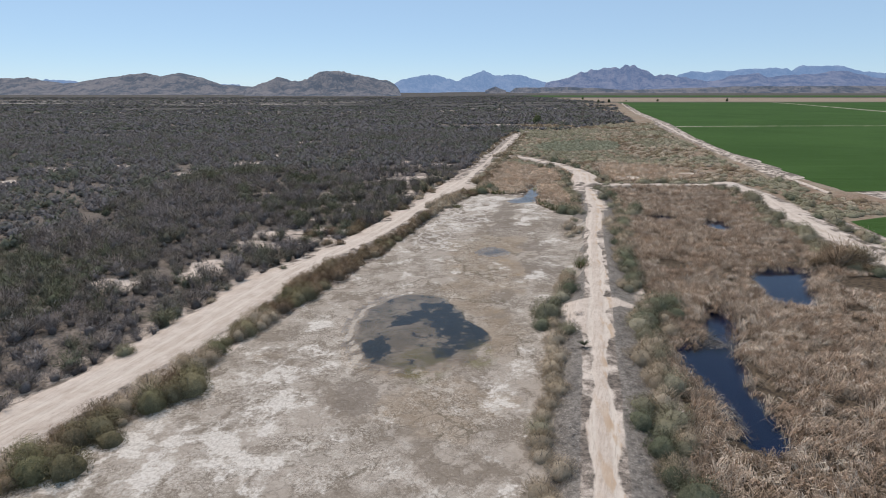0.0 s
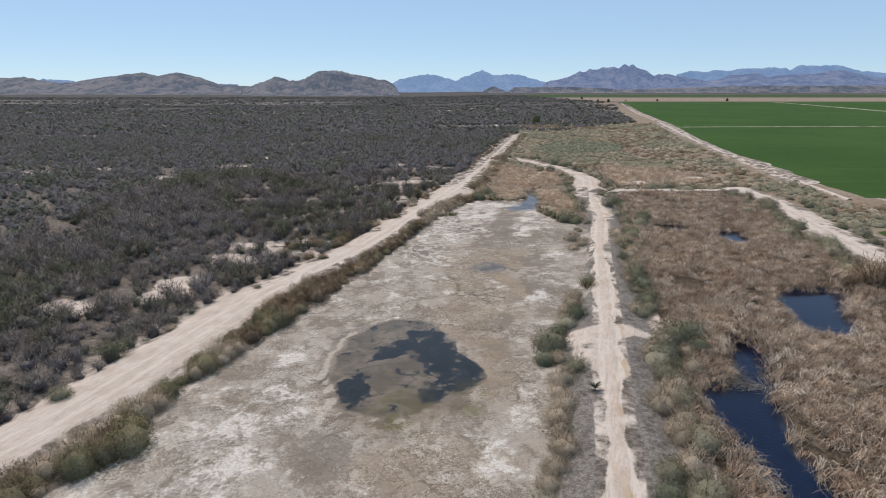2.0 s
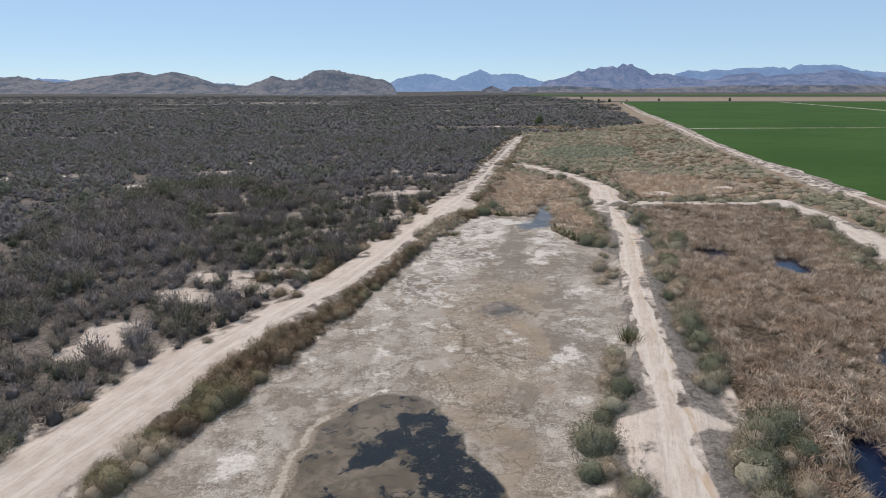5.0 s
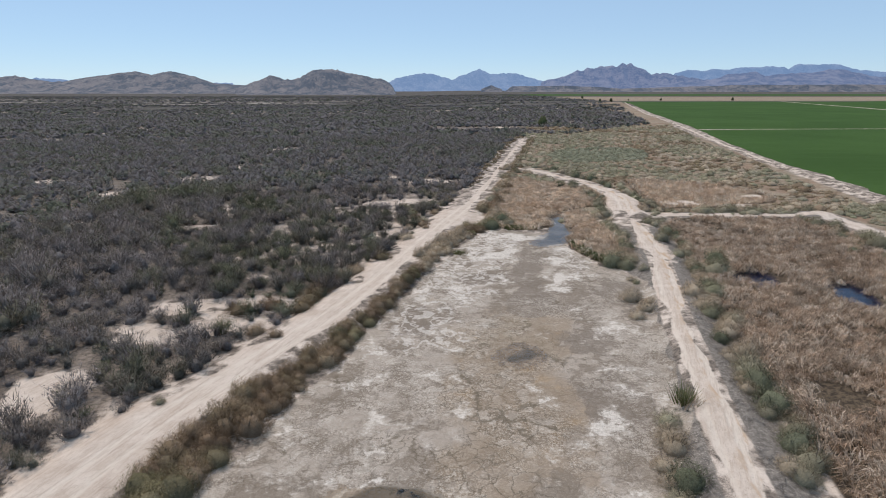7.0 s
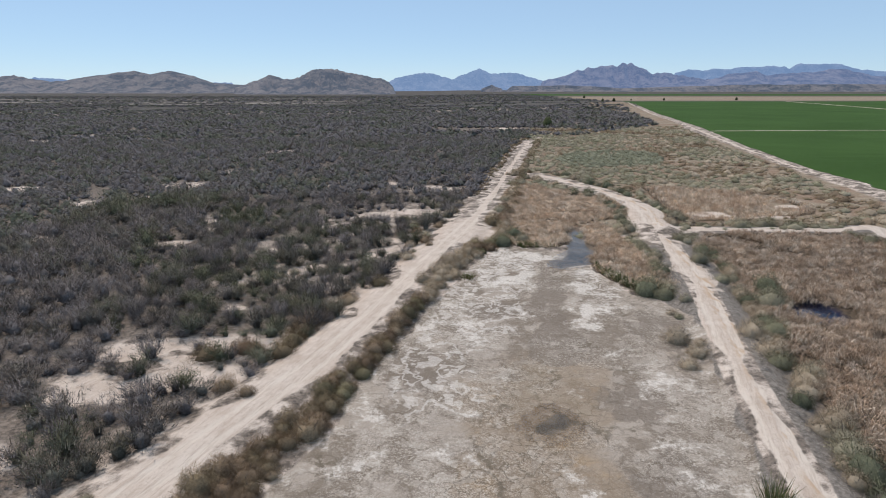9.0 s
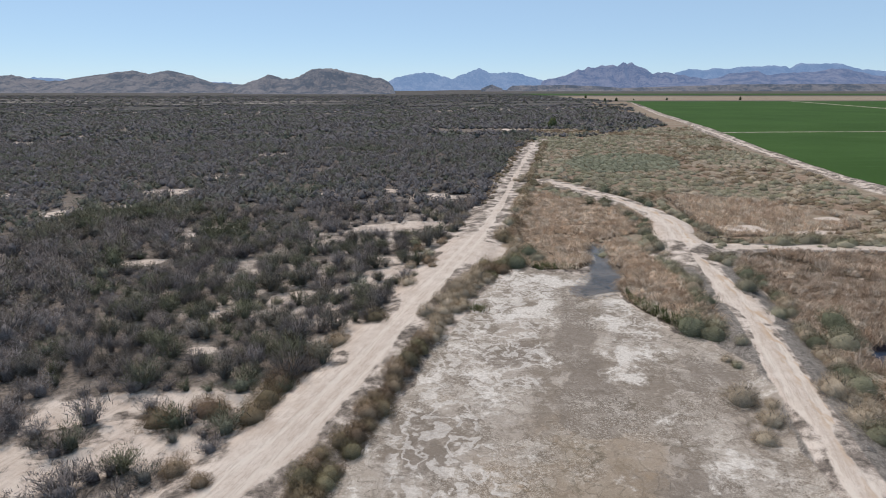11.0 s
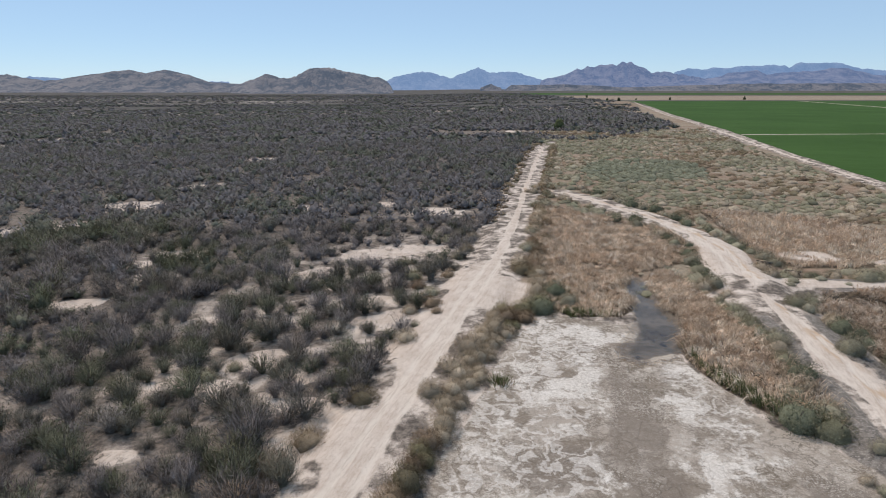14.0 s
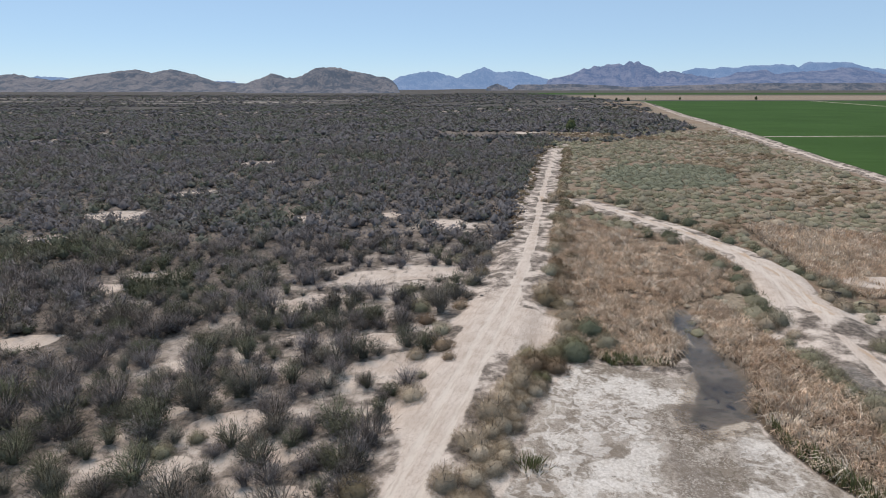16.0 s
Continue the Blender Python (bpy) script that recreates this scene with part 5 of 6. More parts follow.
pale = np.array([(-31.8, 20, 1.4), (-5.9, 107.4, 1.2), (-5.2, 103, 0.8), (-5.8, 99.4, 1.6), (-28.8, 34.6, 1.0), (-23.2, 47.4, 0.7), (-3.6, 112.8, 1.5), (-6.0, 119, 1.6), (-2.6, 124, 1.8), (0.2, 127.6, 1.6), (-1.2, 137, 1.7), (2.8, 139.6, 1.4), (-7.5, 125.5, 1.5), (-33.6, 30.6, 0.9), (-23.2, 92.8, 1.2), (-21.4, 94.6, 1.0)])
plant([shrub_kind("round_bush", c, 466 + i, m, label, "bushes on the road margin") for i, (c, m, label) in enumerate(((ROUND_NEAR[0], BUFF, "rounded buff dry bush on bare sand"), (ROUND_NEAR[3], SAGE, "rounded olive bush on bare sand")))], pale[:, :2], pale[:, 2], rng.uniform(0.7, 0.95, len(pale)))
leafy_spots = np.array([(-23.4, 62.6, 1.8), (-31.6, 28.2, 2.4), (-10.4, 95, 2.2), (-26.5, 86.5, 1.7), (-10.1, 90.8, 2.3), (-16.6, 80.5, 2.4), (-30, 90.5, 1.9), (-24.6, 92.6, 1.6)])
plant([shrub_kind("desert_shrub", THICKET_NEAR[1], 470, GREEN, "grey-green leafy shrub at the edge of the thicket", "shrubs of the thicket")], leafy_spots[:, :2], leafy_spots[:, 2], np.array([0.95, 0.9, 0.85, 0.9, 0.8, 0.85, 0.8, 0.75]))
twigs = jittered(-42, 6, 60, 150, 1.25)
d_t, s_t = side_of_west(twigs)
twigs = twigs[(s_t < 0) & (d_t > 4.5) & (rng.uniform(0, 1, len(twigs)) < 0.30 + 0.5 * ease(d_t, 6, 16))]
scatter("brush", DEAD_BRUSH, twigs, rng.uniform(0.35, 0.95, len(twigs)), rng.uniform(0.5, 1.0, len(twigs)), rng.uniform(0, 1, len(twigs)), ASHEN, "dead grey twigs lying between the desert shrubs", "brush")

# verges of the raised middle track
verge = np.array([(29.6, 66, 2.0), (30.8, 69.4, 1.4), (22.6, 70.2, 1.8), (23.4, 67, 1.4), (21.6, 64.6, 1.1), (26.6, 53.4, 1.4), (25.6, 49.2, 1.2)])
plant([shrub_kind("verge_bush", ROUND_NEAR[4], 476, BUFF, "big rounded buff dry bush on the track verge", "bushes along the middle track")], verge[:, :2], verge[:, 2], rng.uniform(0.8, 1.0, len(verge)))
left = np.concatenate([along(ROAD_MID, -3.9, 1.9, 0.4, -4, 27), along(ROAD_MID, -3.6, 1.9, 0.4, 36, 46), along(ROAD_MID, -3.4, 3.2, 0.5, 46, 84)])
left = left[to_area(left[:, 0], left[:, 1], PAN) > -1.4]
left = left[~((np.abs(left[:, 1] - 31) < 3.2))]
plant([shrub_kind("verge_bush", c, 480 + i, m, label, "bushes along the middle track") for i, (c, m, label) in enumerate(((ROUND_NEAR[1], BUFF, "rounded buff dry bush beside the track"), (ROUND_NEAR[4], SAGE, "pale sage-green bush beside the track"), (ROUND_NEAR[5], BUFF, "large rounded buff dry bush beside the track"), (SHAGGY[3], BUFF, "shaggy buff dry bush beside the track")))], left, rng.uniform(1.0, 1.7, len(left)) * np.where(left[:, 1] < 46, 1.0, 0.6), rng.uniform(0.85, 1.15, len(left)))
right = np.concatenate([along(ROAD_MID, 4.6, 2.2, 0.5, 10, 29), along(ROAD_MID, 5.8, 3.0, 0.5, -6, 27), along(ROAD_MID, 4.4, 1.7, 0.6, 35, 108)])
right = right[dry_of_water(right, 1.0)]
plant([shrub_kind("verge_bush", c, 500 + i, m, label, "bushes along the middle track") for i, (c, m, label) in enumerate(((LUSH_NEAR[0], GREEN, "dark green leafy bush beside the track"), (LUSH_NEAR[1], SAGE, "sage-green leafy bush beside the track"), (ROUND_NEAR[2], BUFF, "rounded buff dry bush beside the track"), (ROUND_NEAR[3], BUFF, "wide buff dry bush beside the track"), (ROUND_NEAR[0], SAGE, "rounded sage-green bush beside the track")))], right, rng.uniform(1.2, 2.1, len(right)) * np.where(right[:, 1] < 32, 1.0, 0.92), rng.uniform(0.85, 1.15, len(right)))
ashy = jittered(5, 42, -6, 101, 0.8)
d_a = to_line(ashy[:, 0], ashy[:, 1], ROAD_MID)[0]
ashy = ashy[(d_a > 1.9) & (d_a < 4.2) & (to_area(ashy[:, 0], ashy[:, 1], PAN) > -0.3) & dry_of_water(ashy, 0.8) & (np.hypot((ashy[:, 0] - 19.2) / 5.4, (ashy[:, 1] - 31.2) / 3.6) > 1) & (np.hypot((ashy[:, 0] - 36.5) / 5, (ashy[:, 1] - 115) / 6) > 1)]
ashy = ashy[rng.uniform(0, 1, len(ashy)) < 0.95 * ease(fbm(ashy[:, 0], ashy[:, 1], 4, 3, 29), 0.3, 0.55)]
scatter("brush", DEAD_BRUSH, ashy, rng.uniform(0.5, 1.0, len(ashy)), rng.uniform(0.35, 0.6, len(ashy)), rng.uniform(0, 1, len(ashy)), ASHEN, "low dead grey brush on the verges of the track", "brush")
# the big bushes by the clearing
GREEN_KINDS = [shrub_kind("green_bush", c, 520 + i, GREEN if i < 2 else SAGE, "large dark green leafy bush" if i < 2 else "large sage-green leafy bush", "large green bushes") for i, c in enumerate(LUSH_NEAR[1:4])]
big = np.array([(11.9, 29.4), (10.9, 25.9), (14.6, 34.2), (13.4, 32.8), (16.0, 36.4), (24.4, 29.2), (26.6, 31.0), (22.2, 26.0), (26.0, 27.6), (22.0, 23.6), (24.2, 83.6), (25.6, 82.2), (26.8, 84.4), (36.6, 79.0), (37.6, 80.8), (38.7, 84.0), (28.0, 90.2), (12.2, 108.6), (11.2, 111.6), (8.8, 106.8),
                (63.0, 82.4), (61.5, 78.0), (58.7, 71.0), (60.2, 66.5), (60.3, 62.6), (58.4, 58.5), (66.4, 93.0), (65.0, 89.0), (62.0, 73.6), (57.5, 54.0), (15.6, 0), (15.9, 3), (15.4, 6), (16.3, 8.5), (16, -3), (17, 5.5)])
SAGE_KINDS = [shrub_kind("sage_bush", c, 526 + i, SAGE, "large grey-green leafy bush at the edge of the reeds", "large green bushes") for i, c in enumerate((LUSH_NEAR[4], ROUND_NEAR[1]))]
big_size = np.concatenate([np.array([2.3, 1.4, 1.5, 1.2, 1.7, 2.5, 1.8, 2.1, 1.6, 1.4]), rng.uniform(1.5, 2.2, 10), rng.uniform(1.6, 2.6, 10), rng.uniform(1.3, 1.8, 6)])
by_reeds = (np.arange(len(big)) >= 20) & (np.arange(len(big)) < 30)
for chosen, kinds in ((~by_reeds, GREEN_KINDS), (by_reeds, SAGE_KINDS)):
    plant(kinds, big[chosen], big_size[chosen], rng.uniform(0.85, 1.05, int(chosen.sum())))
# the tall bare bush on the islet, with lower ones at its foot
bare_cloud = fan(701, 70, 1900, 0.24, 0.015, 60, 0.03, 1.0, 1.3, 0.25)
plant([shrub_kind("twiggy_bush", bare_cloud, 571, BROWN, "tall brown twiggy bush on a grey islet", "bushes on the islet", 14)], np.array([(54.6, 44.4), (58.0, 45.2), (57.4, 41.8), (51.8, 44.4)]), np.array([3.7, 3.0, 1.7, 1.8]), np.array([1.05, 1.0, 0.8, 0.9]))
# the row north of the cross track and along the east road
hedge = np.concatenate([along(ROAD_CROSS, -3.1, 1.15, 0.35), along(ROAD_EAST, 5.2, 2.6, 0.9, 30, 110), along(ROAD_EAST, -5.4, 3.2, 0.9, 44, 100), along(ROAD_MID, -4.4, 1.7, 0.5, 87, 126), along(ROAD_MID, -4.2, 2.6, 0.6, 126, 180), along(ROAD_MID, 4.6, 2.4, 0.8, 118, 185)])
hedge = hedge[dry_of_water(hedge, 1.0)]
plant([shrub_kind("hedge_bush", c, 540 + i, m, label, "bushes along the cross track") for i, (c, m, label) in enumerate(((LUSH_NEAR[3], SAGE, "sage-green bush in a row by the track"), (ROUND_NEAR[5], SAGE, "rounded grey-green bush by the track"), (ROUND_NEAR[2], BUFF, "rounded buff dry bush by the track"), (LUSH_NEAR[4], GREEN, "dark green bush in a row by the track")))], hedge, rng.uniform(0.9, 1.9, len(hedge)), rng.uniform(0.75, 1.0, len(hedge)))

# ---- old wetland north of the cross track: mixed low bushes ----
GREEN_PATCH = rounded([(33, 190), (66, 190), (74, 229), (42, 230)], 2)
marsh = jittered(10, 140, 112, 345, 1.75)
d_m, s_m = side_of_west(marsh)
ok = (s_m > 0) & (d_m > 4) & (to_line(marsh[:, 0], marsh[:, 1], BANK)[0] > 5) & (to_area(marsh[:, 0], marsh[:, 1], FIELD) > 5) & (to_line(marsh[:, 0], marsh[:, 1], ROAD_MID)[0] > 4) & (to_line(marsh[:, 0], marsh[:, 1], ROAD_EAST)[0] > 4)
ok |= (marsh[:, 1] > 280) & (marsh[:, 1] < 345) & (marsh[:, 0] > 38) & (to_line(marsh[:, 0], marsh[:, 1], BANK)[0] > 5) & (to_area(marsh[:, 0], marsh[:, 1], FIELD) > 5)
for ring in REEDS.values():
    ok &= to_area(marsh[:, 0], marsh[:, 1], ring) > 0.5
marsh = marsh[ok]
marsh = marsh[rng.uniform(0, 1, len(marsh)) > 0.6 * ease(fbm(marsh[:, 0], marsh[:, 1], 9, 3, 35), 0.50, 0.62)]
strip = jittered(66, 92, 20, 118, 1.5)
strip = strip[(to_area(strip[:, 0], strip[:, 1], FIELD) > 3) & (to_area(strip[:, 0], strip[:, 1], FIELD_SOUTH) > 2) & (to_line(strip[:, 0], strip[:, 1], BANK)[0] > 3) & (to_line(strip[:, 0], strip[:, 1], ROAD_EAST)[0] > 5)]
thick = jittered(30, 76, 186, 232, 1.9)
thick = thick[to_area(thick[:, 0], thick[:, 1], GREEN_PATCH) < 0]
marsh = np.concatenate([marsh, strip, thick])
green_patch = to_area(marsh[:, 0], marsh[:, 1], GREEN_PATCH) < 0
kind_m = fbm(marsh[:, 0], marsh[:, 1], 22, 3, 47) + rng.normal(size=len(marsh)) * 0.07 + 0.24 * ease(marsh[:, 1], 118, 108)
for keep, mat, label in ((green_patch, PALE_GREEN, "patch of grey-green saltcedar in the old wetland"), (~green_patch & (kind_m > 0.52), SAGE, "scattered sage-green bushes on the old wetland"), (~green_patch & (kind_m <= 0.52) & (kind_m > 0.43), BUFF, "buff dry bushes on the old wetland"), (~green_patch & (kind_m <= 0.43), BROWN, "brown dry bushes on the old wetland")):
    p = marsh[keep]
    scatter("bushes", ROUND_MID, p, 0.75 + 1.6 * rng.uniform(0, 1, len(p)) ** 2.0, rng.uniform(0.5, 0.9, len(p)), rng.uniform(0, 1, len(p)), mat, label, "bushes", 0.5)


# ---- reeds ----
def lake_edge(c, wide=1.6):
    """The wet outer rim of the beds, along the lakebed."""
    return to_area(c[:, 0], c[:, 1], PAN) < wide


def reed_bed(name, ring, step, per, mat, label, low=1.1, high=2.1, droop=1.05, keep=None, width=0.052, holes=0.29):
    """Tousled clumps of long bent leaves; neighbouring clumps lean alike."""
    x = [p[0] for p in ring]
    y = [p[1] for p in ring]
    c = jittered(min(x), max(x), min(y), max(y), step)
    d = to_area(c[:, 0], c[:, 1], ring) + 1.5 * (fbm(c[:, 0], c[:, 1], 3, 2, 77) - 0.5)
    ok = (d < 0) & dry_of_water(c, 0.1) & (np.hypot(c[:, 0] - 40.9, c[:, 1] - 76.6) > 3.4) & (np.hypot(c[:, 0] - 48.6, c[:, 1] - 68.5) > 2.8) & in_view(c, 8)
    for line, gap in ((ROAD_MID, 2.6), (ROAD_CROSS, 2.2), (ROAD_EAST, 3.4)):
        ok &= to_line(c[:, 0], c[:, 1], line)[0] > gap
    for cx, cy, rx, ry in ((50, 125, 3.2, 1.8), (61, 121.5, 3.6, 1.4), (66, 131, 2.8, 1.8)):
        ok &= np.hypot((c[:, 0] - cx) / rx, (c[:, 1] - cy) / ry) + 3.0 * (fbm(c[:, 0], c[:, 1], 3.0, 3, 71) - 0.5) > 0.9
    ok &= np.hypot((c[:, 0] - 55.0) / 5.0, (c[:, 1] - 37.5) / 3.8) + 0.8 * (fbm(c[:, 0], c[:, 1], 3.0, 3, 71) - 0.5) > 1
    if keep is not None:
        ok &= keep(c)
    else:
        ok &= (fbm(c[:, 0], c[:, 1], 3.6, 3, 27) > holes) & (to_area(c[:, 0], c[:, 1], PAN) > 0.5)
    c = c[ok]
    n = len(c)
    tall = rng.uniform(low, high, n) * (0.35 + 1.3 * fbm(c[:, 0], c[:, 1], 3.5, 3, 15))
    lean = 4 * math.pi * fbm(c[:, 0], c[:, 1], 7, 3, 19) + rng.normal(size=n) * 0.6
    k = np.repeat(np.arange(n), per)
    m = len(k)
    way = lean[k] + rng.normal(size=m) * 0.9
    tip = np.clip(rng.normal(droop, 0.28, m), 0.08, 1.6)
    foot = c[k] + rng.normal(size=(m, 2)) * step * 0.30
    L = tall[k] * rng.uniform(0.7, 1.25, m)
    ground_z = height(foot[:, 0], foot[:, 1])
    dx, dy = np.cos(way), np.sin(way)
    w = width * rng.uniform(0.6, 1.4, m) * 0.5
    turn = way + math.pi / 2 + rng.normal(size=m) * 0.8
    wx, wy = np.cos(turn) * w, np.sin(turn) * w
    a1, a2 = tip * 0.5, np.minimum(tip * 1.6, 2.2)
    mx, mz = L * 0.5 * np.sin(a1), L * 0.5 * np.cos(a1)
    ex, ez = mx + L * 0.5 * np.sin(a2), mz + L * 0.5 * np.cos(a2)
    v = np.empty((m, 5, 3))
    v[:, 0] = np.stack([foot[:, 0] - wx, foot[:, 1] - wy, ground_z - 0.05], 1)
    v[:, 1] = np.stack([foot[:, 0] + wx, foot[:, 1] + wy, ground_z - 0.05], 1)
    v[:, 2] = np.stack([foot[:, 0] + dx * mx + wx, foot[:, 1] + dy * mx + wy, ground_z + mz], 1)
    v[:, 3] = np.stack([foot[:, 0] + dx * mx - wx, foot[:, 1] + dy * mx - wy, ground_z + mz], 1)
    v[:, 4] = np.stack([foot[:, 0] + dx * ex, foot[:, 1] + dy * ex, ground_z + np.maximum(ez, 0.05)], 1)
    i = np.arange(m)[:, None] * 5
    faces = np.concatenate([i + (0, 1, 2), i + (0, 2, 3), i + (3, 2, 4)])
    return tagged(linked(name, v.reshape(-1, 3), faces, mat, attrs={"tint": np.repeat(rng.uniform(0, 1, n)[k], 5)}), label, "reeds", kind="stuff")


reed_bed("reed_bed", REEDS["reed_bed_east"], 0.66, 19, REED, "wide bed of dry tan reeds around dark ponds", 1.0, 1.9, 1.4)
reed_bed("reed_bed", REEDS["reed_bed_north"], 0.68, 18, RUSTY_REED, "bed of dry tan reeds between two tracks", 1.0, 1.9, 1.55)
reed_bed("reed_bed", REEDS["reed_bed_inlet"], 0.6, 18, RUSTY_REED, "bank of dry tan reeds beside the inlet", 1.0, 1.9, 1.5, holes=0.0)
reed_bed("reed_bed", REEDS["reed_bed_far"], 0.85, 13, RUSTY_REED, "rusty dry reeds on the old wetland", 0.8, 1.6, 1.1)


reed_bed("green_reeds", REEDS["reed_bed_north"], 0.34, 9, SHOOT, "fringe of green reeds at the edge of the lakebed", 0.7, 1.1, 0.35, lake_edge, 0.05)
reed_bed("green_reeds", REEDS["reed_bed_inlet"], 0.34, 9, SHOOT, "fringe of green reeds beside the lakebed", 0.7, 1.15, 0.35, lake_edge, 0.05)


def stalk_litter(name, pond, spots, count, label):
    """Fallen dead stalks lying crosswise on the water and the low bank."""
    r = np.random.default_rng(91)
    k = r.integers(0, len(spots), count)
    s = np.array(spots)[k]
    p = s[:, :2] + r.normal(size=(count, 2)) * s[:, 2:]
    z = np.maximum(height(p[:, 0], p[:, 1]), pond_level(pond)) + r.uniform(0.02, 0.16, count)
    a = r.normal(0.7, 0.8, count)
    way = np.stack([np.cos(a), np.sin(a), r.normal(size=count) * 0.12], 1)
    soup = blades(np.column_stack([p, z]), way, r.uniform(0.6, 1.5, count), r.uniform(0.03, 0.07, count), r)
    return tagged(linked(name, soup, np.arange(len(soup)).reshape(-1, 3), ASHEN, attrs={"tint": np.repeat(r.uniform(0, 1, count), 3)}), label, "reeds", kind="stuff")


stalk_litter("reed_litter", "pond_channel", [(27.2, 22.0, 0.7, 0.5), (28.6, 21.4, 0.7, 0.5), (28.2, 24.0, 0.5, 0.9), (22.8, 14.0, 0.5, 1.2), (22.8, 11.0, 0.5, 1.5), (23.2, 8.0, 0.4, 1.2), (22.6, 17.5, 0.5, 1.0)], 900, "dead grey reed stalks fallen across the pond")


# ---- a lone dark tree and a few far ones ----
def tree(seed, x, y, tall, mat, label):
    r = np.random.default_rng(seed)
    top = tagged(new("tree"), label, "tree")
    v, f = stems(seed, 5, 0.55 * tall, 0.05 * tall)
    linked("trunk", v, f, BARK, top)
    cloud = crown(seed, 200, 0.22, 0.06, 9, 0.35, 300, 0.09, 1.1) * (0.42 * tall, 0.42 * tall, tall * 0.92, 1, 1, 1)
    linked("crown", cloud[:, :3], np.arange(len(cloud)).reshape(-1, 3), mat, top, {"tint": np.full(len(cloud), 0.4)}, normals=cloud[:, 3:])
    top.matrix_basis = pose(x, y, float(height(x, y)))
    return top


tree(601, 58, 352, 7.0, DARK_LEAF, "lone dark green tree above the scrub")
for i, (x, y, tall) in enumerate(((352, 985, 5), (470, 990, 5.5), (300, 985, 3.5), (250, 905, 6), (236, 915, 5), (270, 1180, 7))):
    tree(610 + i, x, y, tall, DARK_LEAF, "small far tree at the edge of the fields")


# ---- small things on the ground ----
def reed_clump(x, y, tall, label):
    """A single stand of upright reeds."""
    r = np.random.default_rng(int(x * 10))
    top = tagged(new("reed_clump"), label, "reeds")
    p = np.stack([r.normal(size=160) * 0.45, r.normal(size=160) * 0.45, np.full(160, tall * 0.5)], 1)
    p[:, 2] *= r.uniform(0.6, 1.1, 160)
    way = np.stack([p[:, 0] * 0.5, p[:, 1] * 0.5, np.ones(160)], 1) + r.normal(size=(160, 3)) * 0.12
    soup = blades(p, way, p[:, 2] * 2, 0.07, r)
    linked("leaves", soup, np.arange(len(soup)).reshape(-1, 3), SHOOT, top, {"tint": np.full(len(soup), 0.1)})
    dry = blades(p[:60] * (1.4, 1.4, 0.7) + (0.3, -0.3, 0), way[:60] + r.normal(size=(60, 3)) * 0.25, p[:60, 2] * 1.4, 0.06, r)
    linked("dry_leaves", dry, np.arange(len(dry)).reshape(-1, 3), REED, top, {"tint": np.full(len(dry), 0.6)}).location = (0, 0, 0)
    top.matrix_basis = pose(x, y, float(height(x, y)))


reed_clump(19.4, 46.2, 1.9, "clump of green and dry reeds at the lakebed edge")
reed_clump(2.6, 91.0, 0.9, "small clump of reeds at the lakebed edge")


def young_palm(x, y):
    r = np.random.default_rng(5)
    top = tagged(new("fan_shrub"), "small dark green spiky plant beside the track", "plant")
    n = 26
    a, lift = r.uniform(0, 2 * math.pi, n), r.uniform(0.2, 1.2, n)
    way = np.stack([np.cos(a) * np.cos(lift), np.sin(a) * np.cos(lift), np.sin(lift)], 1)
    soup = np.concatenate([blades(way * 0.75 + (0, 0, 0.45), way, 1.4, 0.16, r) for _ in range(3)])
    linked("fronds", soup, np.arange(len(soup)).reshape(-1, 3), GREEN, top, {"tint": np.zeros(len(soup))})
    v, f = stems(31, 3, 0.6, 0.08)
    linked("stem", v, f, BARK, top)
    top.matrix_basis = pose(x, y, float(height(x, y))) @ Matrix.Scale(0.6, 4)


young_palm(13.9, 19.4)

RUSTED, nt_r, bsdf_r = material("weathered_dark_board", 0.8)
nt_r.links.new(mixed(nt_r, stepped(nt_r, noisy(nt_r, place(nt_r, (1, 6, 6)), 2.0, 5), 0.4, 0.62), (0.055, 0.05, 0.047), (0.17, 0.155, 0.14)), bsdf_r.inputs["Base Color"])


def slab(size, bevel=0.02):
    bm = bmesh.new()
    bmesh.ops.create_cube(bm, size=1.0)
    bmesh.ops.scale(bm, vec=size, verts=bm.verts)
    bmesh.ops.bevel(bm, geom=bm.edges, offset=bevel, segments=1, affect="EDGES")
    return bm


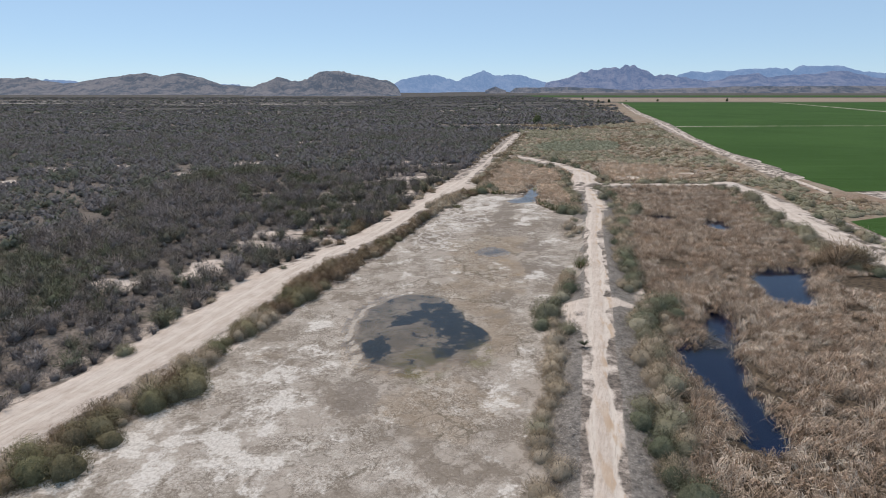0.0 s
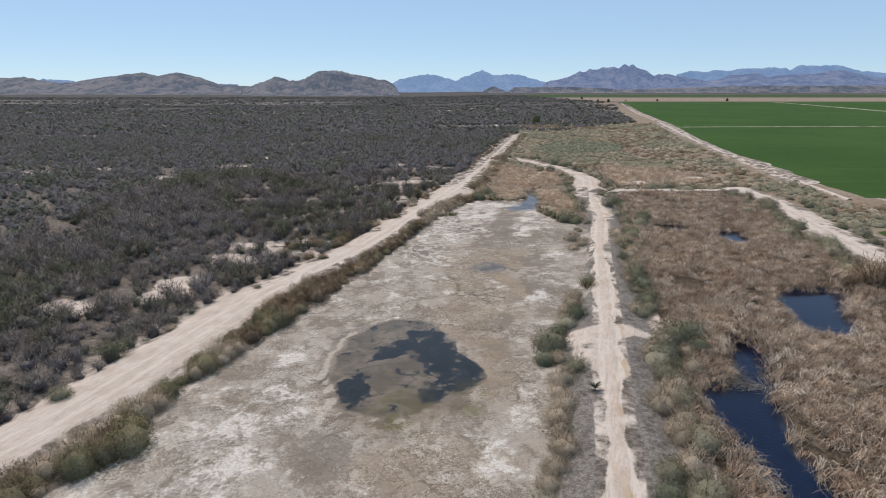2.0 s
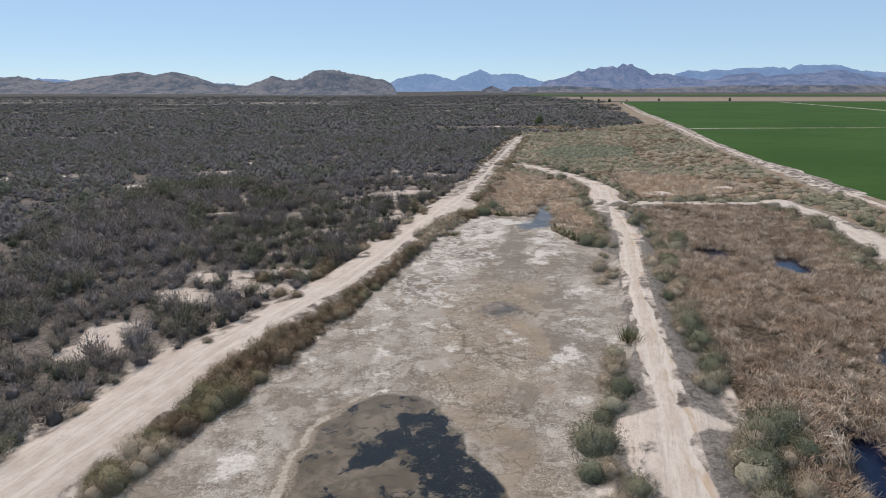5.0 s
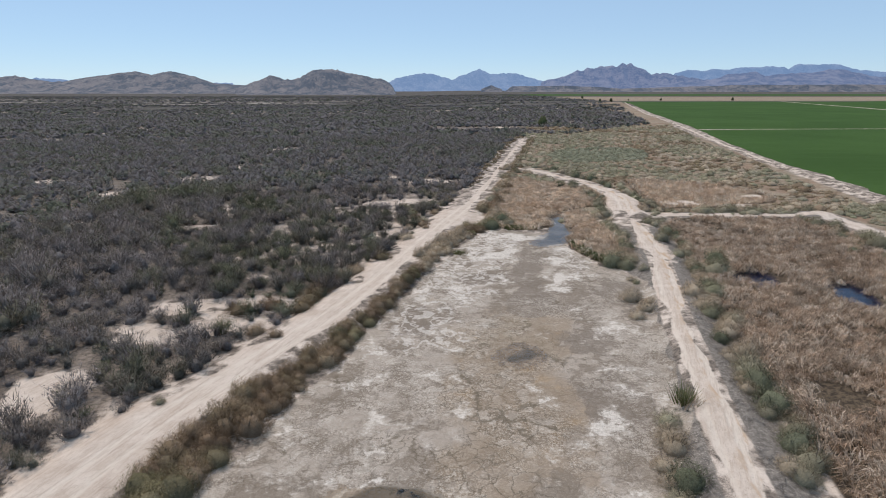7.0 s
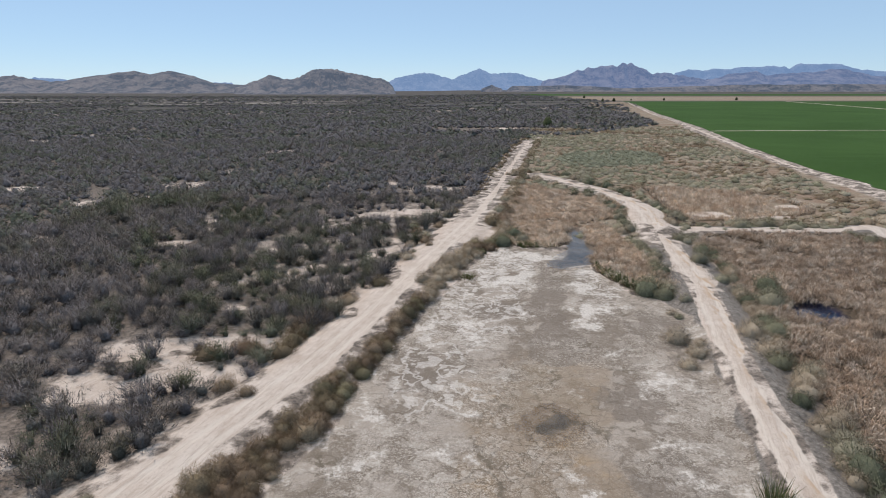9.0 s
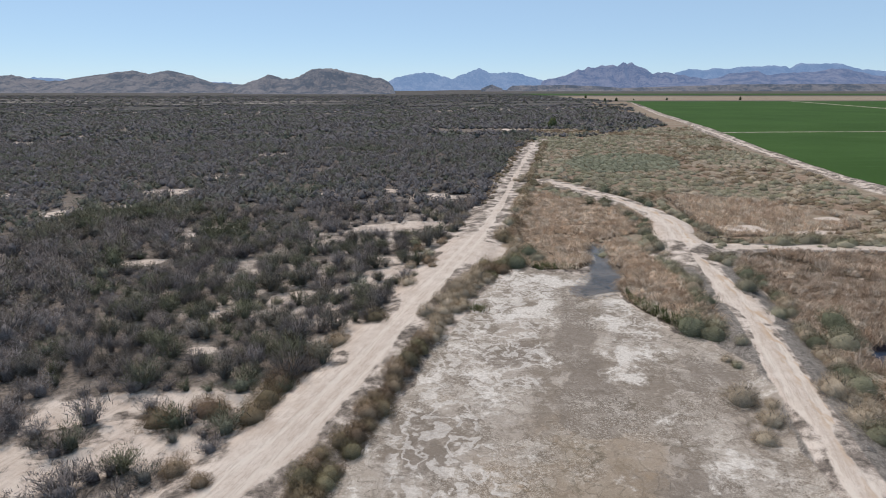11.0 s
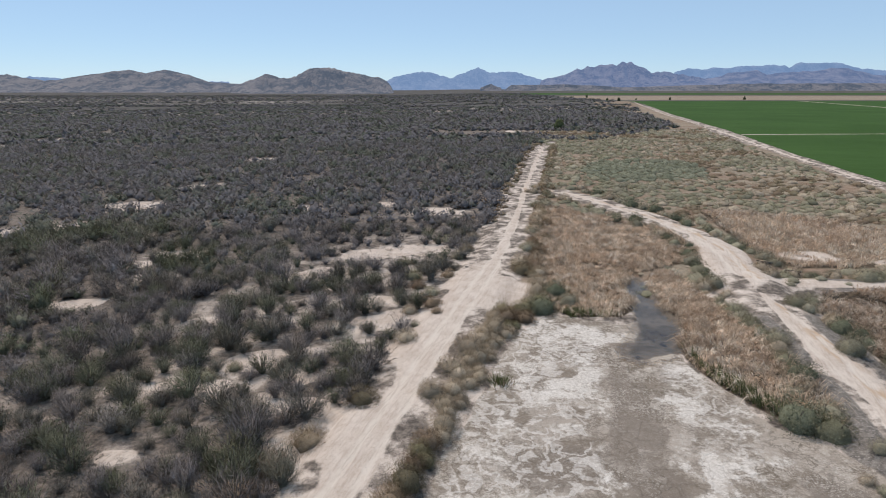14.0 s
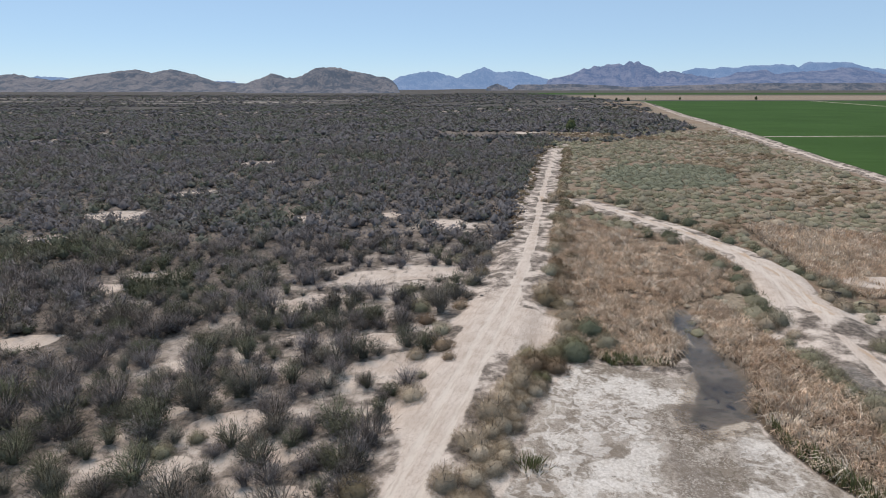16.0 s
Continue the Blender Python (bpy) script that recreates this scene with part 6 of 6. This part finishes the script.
def part(name, bm, mat, parent, m):
    me = bpy.data.meshes.new(name)
    bm.to_mesh(me)
    bm.free()
    me.materials.append(mat)
    ob = new(name, me)
    ob.parent, ob.matrix_basis = parent, m
    return ob


def headgate(x, y, turn, lean, label):
    """Old boards of a small water gate: two posts, a cross beam and planks, lying askew."""
    top = tagged(new("water_gate"), label, "gate")
    for sx in (-0.8, 0.8):
        part("post", slab((0.18, 0.18, 0.9)), RUSTED, top, pose(sx, 0, 0.35, lean, 0, 0))
    part("beam", slab((2.0, 0.2, 0.14)), RUSTED, top, pose(0, 0.02, 0.82, lean, 4, 0))
    for k in range(3):
        part("plank", slab((1.7, 0.05, 0.2)), RUSTED, top, pose(0, 0.14, 0.15 + 0.22 * k, lean, 2 - k, 0))
    top.matrix_basis = pose(x, y, float(height(x, y)) - 0.03, 0, 0, turn)


headgate(40.8, 120.4, -25, -14, "dark weathered wooden water gate leaning beside the track")
headgate(42.3, 116.4, -10, -42, "collapsed dark wooden water gate in the brush")


def fallen_branch(x, y, length, turn):
    r = random.Random(int(x * 7 + y))
    bm = bmesh.new()
    rings = []
    for i in range(6):
        k = i / 5
        w = 0.09 * (1 - 0.6 * k)
        c = Vector((k * length, 0.12 * math.sin(4 * k + r.random()), w + 0.03 * r.random()))
        rings.append([bm.verts.new(c + Vector((0, w * math.cos(q), w * math.sin(q)))) for q in (0, 1.26, 2.51, 3.77, 5.03)])
    for p, q in zip(rings, rings[1:]):
        for j in range(5):
            bm.faces.new((p[j], p[(j + 1) % 5], q[(j + 1) % 5], q[j]))
    bm.faces.new(rings[0][::-1]), bm.faces.new(rings[-1])
    me = bpy.data.meshes.new("fallen_branch")
    bm.to_mesh(me)
    bm.free()
    me.materials.append(BARK)
    ob = tagged(new("fallen_branch", me), "dark dead branch lying across the sandy road", "branch")
    ob.matrix_basis = pose(x, y, float(height(x, y)) + 0.01, 0, 0, turn)


fallen_branch(-0.6, 121.5, 2.4, 12)
fallen_branch(0.9, 121.9, 1.5, 8)
